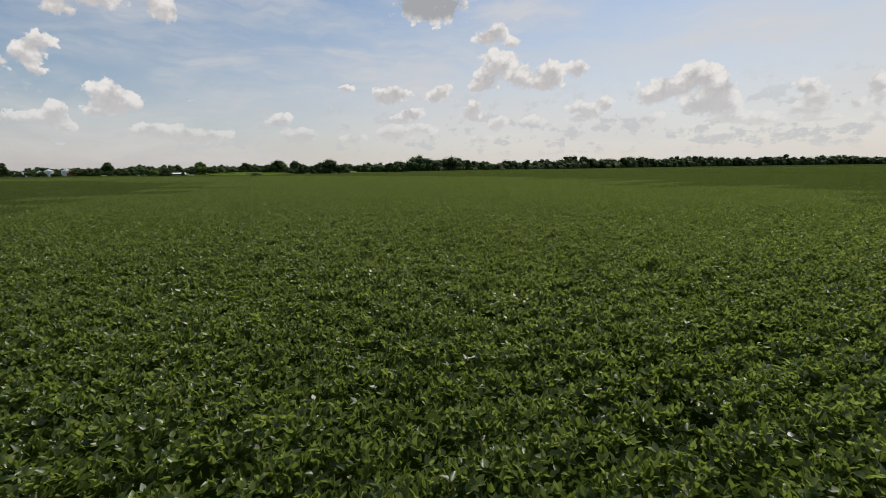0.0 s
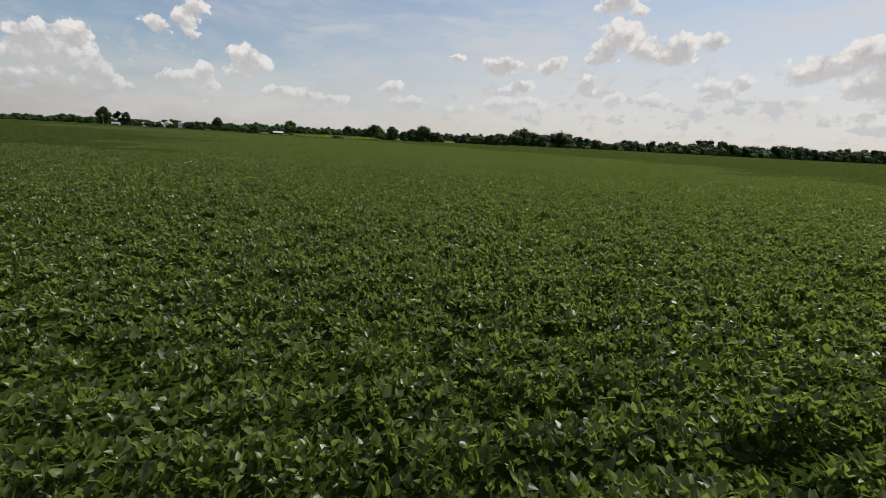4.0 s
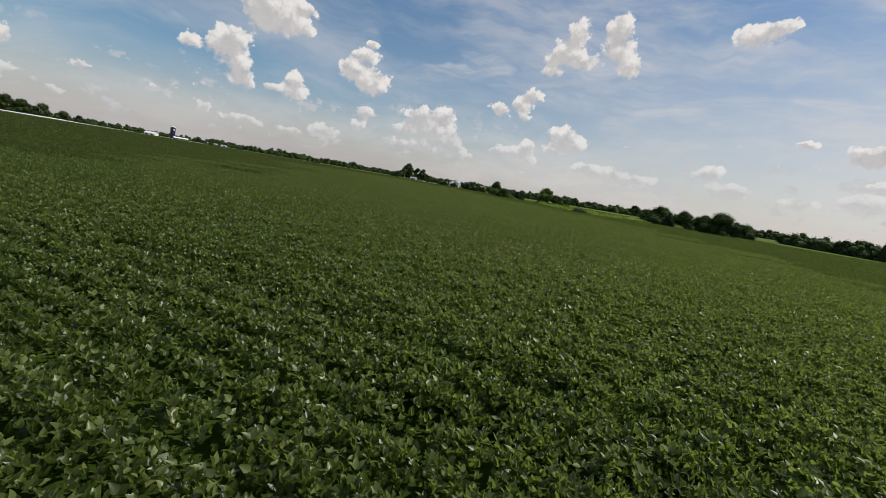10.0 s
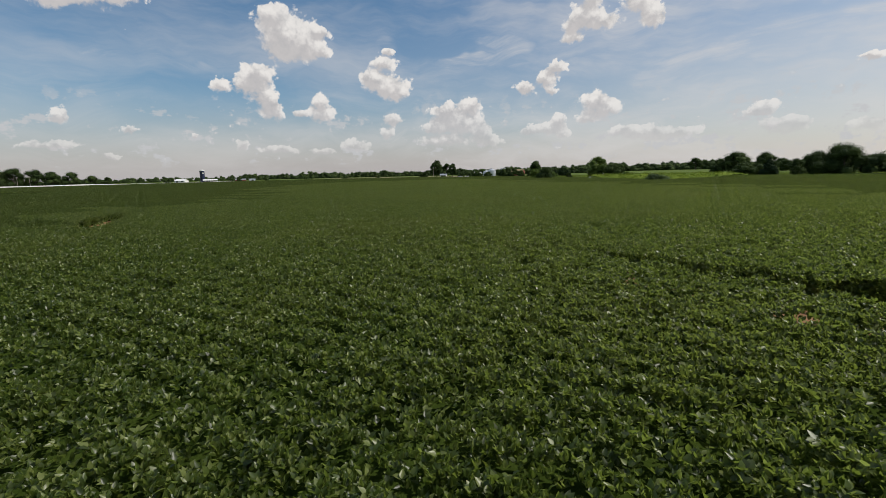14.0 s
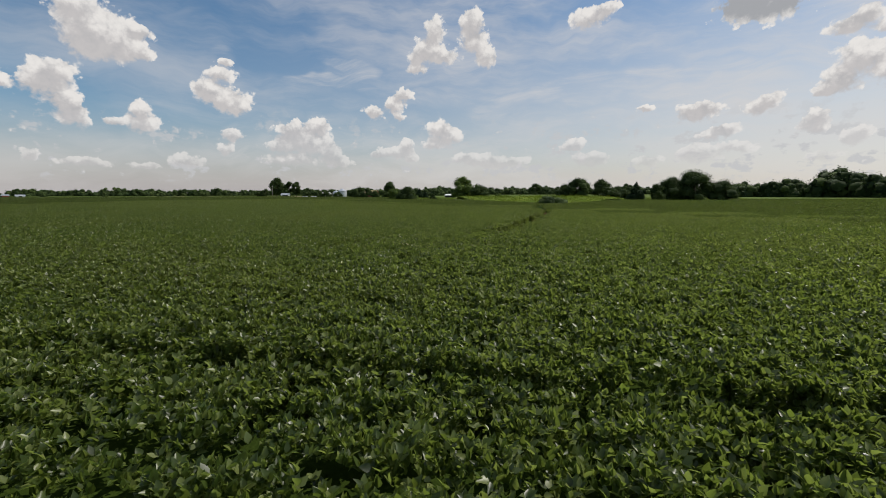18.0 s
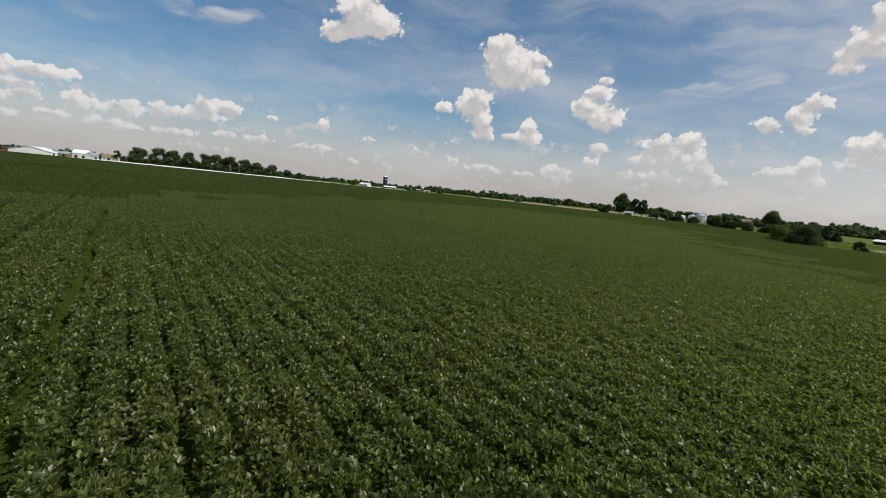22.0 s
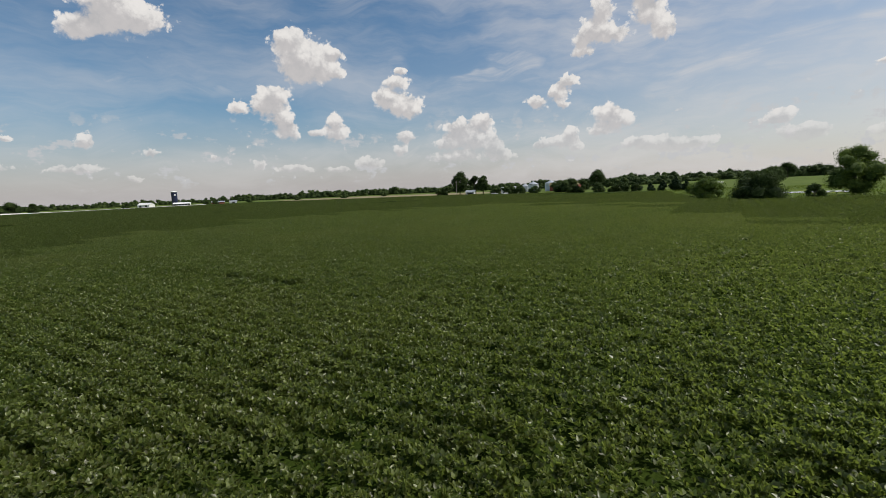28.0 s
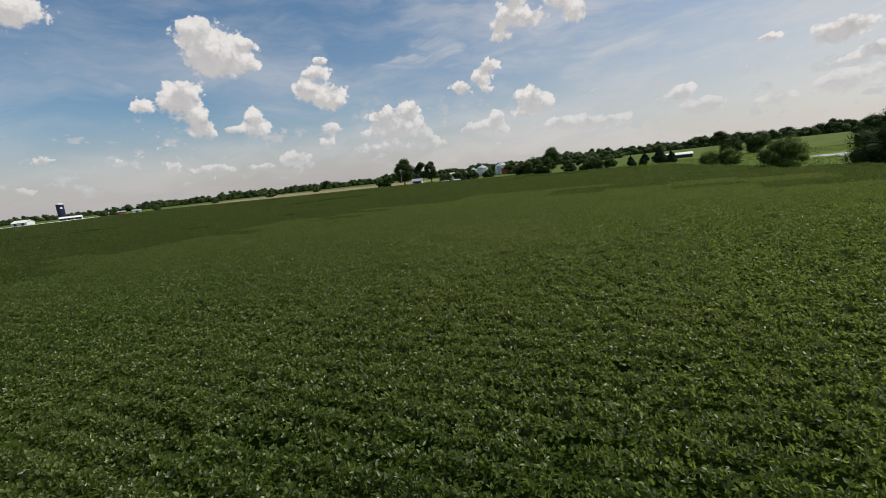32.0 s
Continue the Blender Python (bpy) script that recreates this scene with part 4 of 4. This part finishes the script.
WOODS = "dark belt of deciduous woods beyond the field"
LINE = "long low line of far woods at the horizon"
woods("far_woods", [(28, 600), (84, 545)], 12, 11, 6, 50, WOODS)
woods("far_woods", [(84, 545), (146, 512)], 12, 16.5, 6, 57, "tall block of deciduous woods beyond the field")
woods("far_woods", [(148, 512), (200, 500), (330, 580)], 12, 11.5, 6, 58, WOODS)
woods("far_woods", [(330, 590), (620, 660), (950, 600)], 18, 15.5, 6, 51, WOODS)
woods("far_woods", [(950, 600), (1100, 100)], 18, 19, 9, 52, WOODS)
woods("far_woods", [(-450, 1050), (-250, 1150), (100, 1150), (400, 950)], 25, 17.5, 8, 53, LINE)
woods("far_woods", [(-1000, 600), (-800, 800), (-450, 1050)], 25, 13.5, 8, 54, LINE)
woods("far_woods", [(-900, -500), (-950, 0), (-950, 300), (-1000, 600)], 25, 10, 9, 55, LINE)
woods("far_woods", [(-500, 780), (-380, 820), (-260, 800)], 12, 11, 7, 56, WOODS)

# ---- farm buildings ----
def barn(name, x, y, turn, length, width, eave, ridge, wall_m, roof_m, label, category="barn", doors=1):
    top = empty(name, pose(x, y, 0, 0, 0, turn), label, category)
    L, W = length / 2, width / 2
    bm = bmesh.new()
    sec = [(-W, 0), (W, 0), (W, eave), (0, ridge), (-W, eave)]
    ends = [[bm.verts.new((sx * L, yy, zz)) for yy, zz in sec] for sx in (-1, 1)]
    bm.faces.new(ends[0][::-1])
    bm.faces.new(ends[1])
    for i in (0, 1, 4):
        bm.faces.new((ends[0][i], ends[0][(i + 1) % 5], ends[1][(i + 1) % 5], ends[1][i]))
    part("wall", bm, wall_m, top)
    for s in (-1, 1):
        bm = bmesh.new()
        e, o = 0.4, 0.5
        pts = [(s * (W + e), eave - e * (ridge - eave) / W + 0.05), (0, ridge + 0.06), (0, ridge + 0.2), (s * (W + e), eave - e * (ridge - eave) / W + 0.19)]
        rings = [[bm.verts.new((sx * (L + o), yy, zz)) for yy, zz in pts] for sx in (-1, 1)]
        bm.faces.new(rings[0])
        bm.faces.new(rings[1][::-1])
        for i in range(4):
            bm.faces.new((rings[0][i], rings[1][i], rings[1][(i + 1) % 4], rings[0][(i + 1) % 4]))
        bmesh.ops.recalc_face_normals(bm, faces=bm.faces[:])
        part("roof", bm, roof_m, top, "sheet metal roof slope")
    for i in range(doors):
        dx = -L + (i + 0.5) * length / doors
        for s in (-1, 1):
            high = min(eave * 0.85, 3.4)
            door = part("door", box(dx - 1.4, s * (W + 0.03) - 0.05, 0, dx + 1.4, s * (W + 0.03) + 0.05, high), M_DARK, top, "dark door opening")
            part("lintel", box(dx - 1.55, s * (W + 0.06) - 0.06, high, dx + 1.55, s * (W + 0.06) + 0.06, high + 0.16), roof_m, door)
    if category in ("house", "outbuilding"):
        for dx in (-0.32 * length, 0.32 * length):
            for s in (-1, 1):
                y0, z0 = s * (W + 0.03), eave * 0.42
                window = part("window", box(dx - 0.55, y0 - 0.05, z0, dx + 0.55, y0 + 0.05, z0 + 1.1), M_DARK, top, "dark glazed window")
                part("sill", box(dx - 0.65, y0 - 0.1, z0 - 0.1, dx + 0.65, y0 + 0.1, z0), M_WHITE, window)
                part("mullion", box(dx - 0.04, y0 - 0.07, z0, dx + 0.04, y0 + 0.07, z0 + 1.1), M_WHITE, window)
    return top


def grain_bin(x, y, r0, h, label="round corrugated steel grain bin with a conical roof"):
    top = empty("grain_bin", pose(x, y, 0), label, "grain bin", "grain bins")
    prof = []
    for i in range(int(h / 0.5) + 1):
        prof += [(r0, i * 0.5), (r0 + 0.05, i * 0.5 + 0.25)]
    part("wall", lathe(prof, 28), M_GREY, top)
    roof = part("roof", lathe([(r0 + 0.2, h + 0.2), (0.5, h + 0.55 * r0)], 28), M_GREY, top, "conical steel roof")
    part("vent_cap", lathe([(0.5, h + 0.55 * r0), (0.5, h + 0.55 * r0 + 0.3), (0.1, h + 0.55 * r0 + 0.5)], 16), M_GREY, roof)
    part("hatch", box(r0 + 0.02, -0.45, 0.3, r0 + 0.12, 0.45, 1.9), M_DARK, top, "dark access hatch")
    for side in (-0.22, 0.22):
        part("ladder_rail", box(-r0 - 0.16, side - 0.03, 0, -r0 - 0.1, side + 0.03, h), M_GREY, top)
    return top


silo = empty("silo", pose(-733, 426, 0), "tall dark blue steel tower silo with a white cap", "silo")
tower = []
for i in range(12):
    tower += [(3.4, i * 1.4), (3.4, i * 1.4 + 1.3), (3.48, i * 1.4 + 1.35)]
part("tower", lathe(tower, 28), M_NAVY, silo)
part("cap", lathe([(3.55, 16.7), (3.55, 17.4), (2.0, 18.0), (0.3, 18.3)], 28), M_WHITE, silo, "white domed cap")
part("emblem", box(3.35, -1.0, 12.4, 3.52, 1.0, 14.0), M_WHITE, silo, "pale square emblem plate")
barn("barn", -712, 389, 35, 15, 9, 2.6, 4.8, M_WHITE, M_WHITE, "low white metal barn beside the tower silo", doors=2)
barn("cattle_shed", -701, 424, 66, 18, 8, 2.2, 3.6, M_WHITE, M_WHITE, "long white metal shed in front of the tower silo", "shed", doors=6)
barn("tin_shed", -665, 452, 70, 14, 7, 2.2, 3.2, M_RED, M_GREY, "small rusty shed with a grey roof", "shed", doors=1)
barn("tin_shed", -670, 472, 75, 8, 5, 2.0, 3.0, M_GREY, M_GREY, "small pale tin shed", "shed", doors=1)
for gx, gy, gr, gh, lab in ((-301, 569, 4.4, 5.8, "tall pale steel grain bin with a conical roof"), (-283, 566, 4.6, 6.0, "weathered beige grain bin with a conical roof"), (-312, 574, 3.6, 4.6, "small pale steel grain bin with a conical roof")):
    grain_bin(gx, gy, gr, gh, lab)
barn("barn", -268, 562, 14, 22, 10, 4.2, 6.4, M_RED, M_STUBBLE, "farm barn with a faded tan roof")
barn("tin_shed", -318, 560, 14, 14, 7, 3.2, 4.8, M_WHITE, M_WHITE, "white metal shed beside the grain bins", "shed")
barn("house", -304, 489, 24, 6, 4.5, 2.4, 3.6, M_WHITE, M_GREY, "small white outbuilding between two trees", "outbuilding")
barn("poultry_house", -160, 520, 8, 12, 8, 1.6, 2.5, M_WHITE, M_WHITE, "long low white metal shed behind the cedars", "shed", doors=5)
# the farm at the western road
barn("machine_shed", -640, 31, -12, 24, 36, 3.4, 7.4, M_WHITE, M_WHITE, "large white metal machine shed", "shed", doors=3)
barn("tin_shed", -640, 12, 78, 14, 9, 3.0, 5.0, M_RED, M_DARK, "low brown shed beside the white machine shed", "shed")
barn("tin_shed", -641, 50, 78, 16, 10, 3.4, 5.6, M_STUBBLE, M_GREY, "tan and grey metal shed in the farmyard", "shed", doors=2)
barn("barn", -645, 66, 78, 14, 10, 5.5, 9.0, M_WHITE, M_WHITE, "white gabled barn in the farmyard", doors=2)
barn("house", -640, 75, 160, 9, 8, 4.2, 7.4, M_WHITE, M_GREY, "white gabled two-storey farmhouse in the farmyard", "house")
barn("house", -633, 93, 78, 13, 9, 4.0, 7.2, M_WHITE, M_STUBBLE, "white house with a tan roof beside the shade trees", "house")
for gx, gy, gr, gh in ((-650, 58, 3.2, 5.5), (-652, 84, 3.4, 6.0)):
    grain_bin(gx, gy, gr, gh)
mast = empty("radio_mast", pose(-643, 54, 0), "thin grey lattice mast in the farmyard", "mast")
for dx, dy in ((-0.5, -0.3), (0.5, -0.3), (0, 0.55)):
    part("leg", lathe([(0.09, 0), (0.06, 15)], 6), M_GREY, mast).location = (dx, dy, 0)
part("head", box(-0.9, -0.1, 14.2, 0.9, 0.1, 15.4), M_GREY, mast)

# ---- road and tree row in the west ----
bm = bmesh.new()
prof = [(-6.0, 0.0), (-3.6, 1.35), (0.0, 1.5), (3.6, 1.4), (6.0, 0.0)]
rings = []
for y in range(-140, 440, 20):
    wav = 0.15 * math.sin(y * 0.05)
    rings.append([bm.verts.new((-610 - 0.02 * y + a, y, (b + (wav if b else 0)) * float(np.interp(y, [60, 100, 262, 285, 440], [0.35, 1.0, 1.0, 0.5, 0.5])))) for a, b in prof])
for a, b in zip(rings, rings[1:]):
    for i in range(4):
        bm.faces.new((a[i], b[i], b[i + 1], a[i + 1]))
me = bpy.data.meshes.new("road")
bm.to_mesh(me)
bm.free()
me.materials.append(M_GRAVEL)
tagged(new("road", me), "pale gravel farm road on a low bank", "road", kind="structure")
for i, (y, h, w) in enumerate(((283, 9, 7), (268, 10, 14), (250, 14.5, 16), (236, 15.5, 15), (222, 17, 16), (206, 19, 17), (192, 19.5, 18), (180, 18.5, 16), (165, 19, 16), (150, 18.5, 16), (138, 20, 18), (118, 18, 18))):
    put(tree("tree", 100 + i, h, w, label="dark green shade tree in a row along the farm road", leaves_n=2600, lobes=20, bole=0.05, group="trees along the road"), -626, y, 0.0, 1.15)
put(tree("tree", 120, 13, 9, label="sparse half-bare tree beside the white house", leaves_n=500, lobes=10, bole=0.3), -628, 99)
for px, py in ((-612, 216), (-613, 207), (-308, 478)):
    pole = empty("utility_pole", pose(px, py, 0), "weathered wooden utility pole with a crossarm", "utility pole", "utility poles")
    part("post", lathe([(0.2, 0), (0.13, 10.5)], 8), M_WOOD, pole)
    arm = part("crossarm", box(-0.06, -1.2, 9.6, 0.06, 1.2, 9.78), M_WOOD, pole)
    for iy in (-1.0, 0.0, 1.0):
        part("insulator", box(-0.05, iy - 0.05, 9.78, 0.05, iy + 0.05, 10.0), M_WHITE, arm, "small pale insulator")
for i, (x, y, h, w) in enumerate(((-690, 365, 6, 10), (-655, 445, 6, 8), (-668, 440, 5, 9), (-640, 480, 5, 10), (-600, 520, 6, 9), (-560, 560, 5, 12), (-520, 590, 6, 10))):
    put(tree("bush", 170 + i, h, w, label="scrubby dark bush beside the far road", category="bush", leaves_n=900, bole=0.05, group="roadside bushes"), x, y)
stubble = new("stubble_field", grid_mesh("stubble_field", np.linspace(-640, -330, 20), np.linspace(478, 640, 16), lambda p: 0.1 + 0.3 * soft_noise(p, 60, 4), M_STUBBLE, keep=lambda c: c[:, 1] > 500 - (c[:, 0] + 600) * 0.0))
tagged(stubble, "pale dry grass strip beyond the crop", "field", kind="structure")


def parked_car(x, y, turn, paint, label):
    top = empty("parked_car", pose(x, y, 0, 0, 0, turn), label, "car")
    body = box(-2.2, -0.85, 0.35, 2.2, 0.85, 1.0, 0.12)
    part("body", body, paint, top)
    bm = box(-1.3, -0.75, 1.0, 0.9, 0.75, 1.5, 0.1)
    for v in bm.verts:
        if v.co.z > 1.3:
            v.co.x *= 0.72
    part("cabin", bm, M_DARK, top, "dark glazed cabin")
    for wx in (-1.35, 1.35):
        for wy in (-0.8, 0.8):
            w = part("wheel", lathe([(0.2, -0.1), (0.34, -0.1), (0.34, 0.1), (0.2, 0.1)], 14), M_DARK, top)
            part("rim", lathe([(0.02, -0.12), (0.2, -0.12), (0.2, 0.12), (0.02, 0.12)], 12), M_GREY, w, "pale metal rim")
            w.matrix_local = pose(wx, wy, 0.34, 90)
    for hx in (-2.2, 2.2):
        for hy in (-0.6, 0.6):
            part("headlight" if hx > 0 else "tail_light", box(hx - 0.05, hy - 0.16, 0.62, hx + 0.05, hy + 0.16, 0.8), M_WHITE if hx > 0 else M_RED, top)


parked_car(-124, 435, 30, M_WHITE, "white car parked under the grove")
parked_car(-283, 489, 20, M_WHITE, "white car parked in front of the farmyard bushes")
parked_car(-276, 491, 60, M_WHITE, "white car parked in front of the farmyard bushes")

# ---- meadow and pond ----
def rise_y(p):
    """The meadow climbs a low bank behind the crop and falls off at its ends."""
    return 1.5 * np.clip((p[:, 1] - 292) / 38, 0, 1) * np.clip((p[:, 0] + 97) / 12, 0, 1) * np.clip((-25 - p[:, 0]) / 12, 0, 1) * np.clip((352 - p[:, 1]) / 8, 0, 1)


meadow = new("meadow", grid_mesh("meadow", np.linspace(-96, -26, 71), np.linspace(284, 350, 67), lambda p: 0.35 + rise_y(p) + 0.2 * soft_noise(p, 9, 8) + 0.12 * soft_noise(p, 2.5, 9), M_MEADOW, keep=lambda c: (c[:, 1] > edge_y(c[:, 0]) + 1.0 + soft_noise(c, 8, 4)) & (c[:, 1] < 343 + 5 * soft_noise(c, 14, 5))))
tagged(meadow, "yellow-green flowering meadow behind the crop", "meadow", kind="structure")


def tufts(name, count, x0, x1, y0, y1, size, tall, mat, label, category, keep, seed):
    """Loose grass and flower tufts over a stretch of ground."""
    r = np.random.default_rng(seed)
    p = np.stack([r.uniform(x0, x1, count), r.uniform(y0, y1, count)], 1)
    p = p[keep(p) & (soft_noise(p, 7, seed) > r.uniform(-1.1, 0.5, count))]
    z = r.uniform(0.1, tall, len(p)) * (1 + 0.5 * soft_noise(p, 5, seed + 1))
    v, q = leaves(np.column_stack([p, np.maximum(z, 0.05) + rise_y(p)]), size, r)
    return tagged(new(name, np_mesh(name, v, q, mat)), label, category, kind="stuff")


tufts("meadow_plants", 22000, -96, -26, 284, 350, 0.24, 0.7, M_FLOWER, "yellow-green flowering weeds in the meadow", "weeds", lambda p: (p[:, 1] > edge_y(p[:, 0]) + 0.5) & (p[:, 1] < 342), 31)
tufts("pasture_grass", 30000, -175, 20, 330, 470, 0.26, 0.4, M_TUFT, "rough green pasture grass beyond the crop", "grass", lambda p: (p[:, 1] > edge_y(p[:, 0]) + 1) & (np.hypot(p[:, 0] + 110, (p[:, 1] - 395) * 1.2) > 13), 33)
POND = "pale still pond water in the pasture"
for name, x, y, a, b, z, mat, label, category in (("pond", -77, 357, 9, 3, 0.03, M_WATER, POND, "pond"), ("pond", -64, 358, 7, 3, 0.03, M_WATER, POND, "pond"), ("pond", -109, 395, 10, 8, 0.06, M_WATER, POND, "pond"),
                                                  ("pond_bank", -110, 396, 17, 13, 0.03, M_MEADOW, "bright yellow-green marsh grass round the pond", "grass")):
    bm = bmesh.new()
    ring = [bm.verts.new((x + a * math.cos(k * 0.2618) * (1 + 0.15 * math.sin(3 * k)), y + b * math.sin(k * 0.2618) * (1 + 0.2 * math.cos(2 * k)), z)) for k in range(24)]
    bm.faces.new(ring)
    me = bpy.data.meshes.new(name)
    bm.to_mesh(me)
    bm.free()
    me.materials.append(mat)
    tagged(new(name, me), label, category, kind="structure")
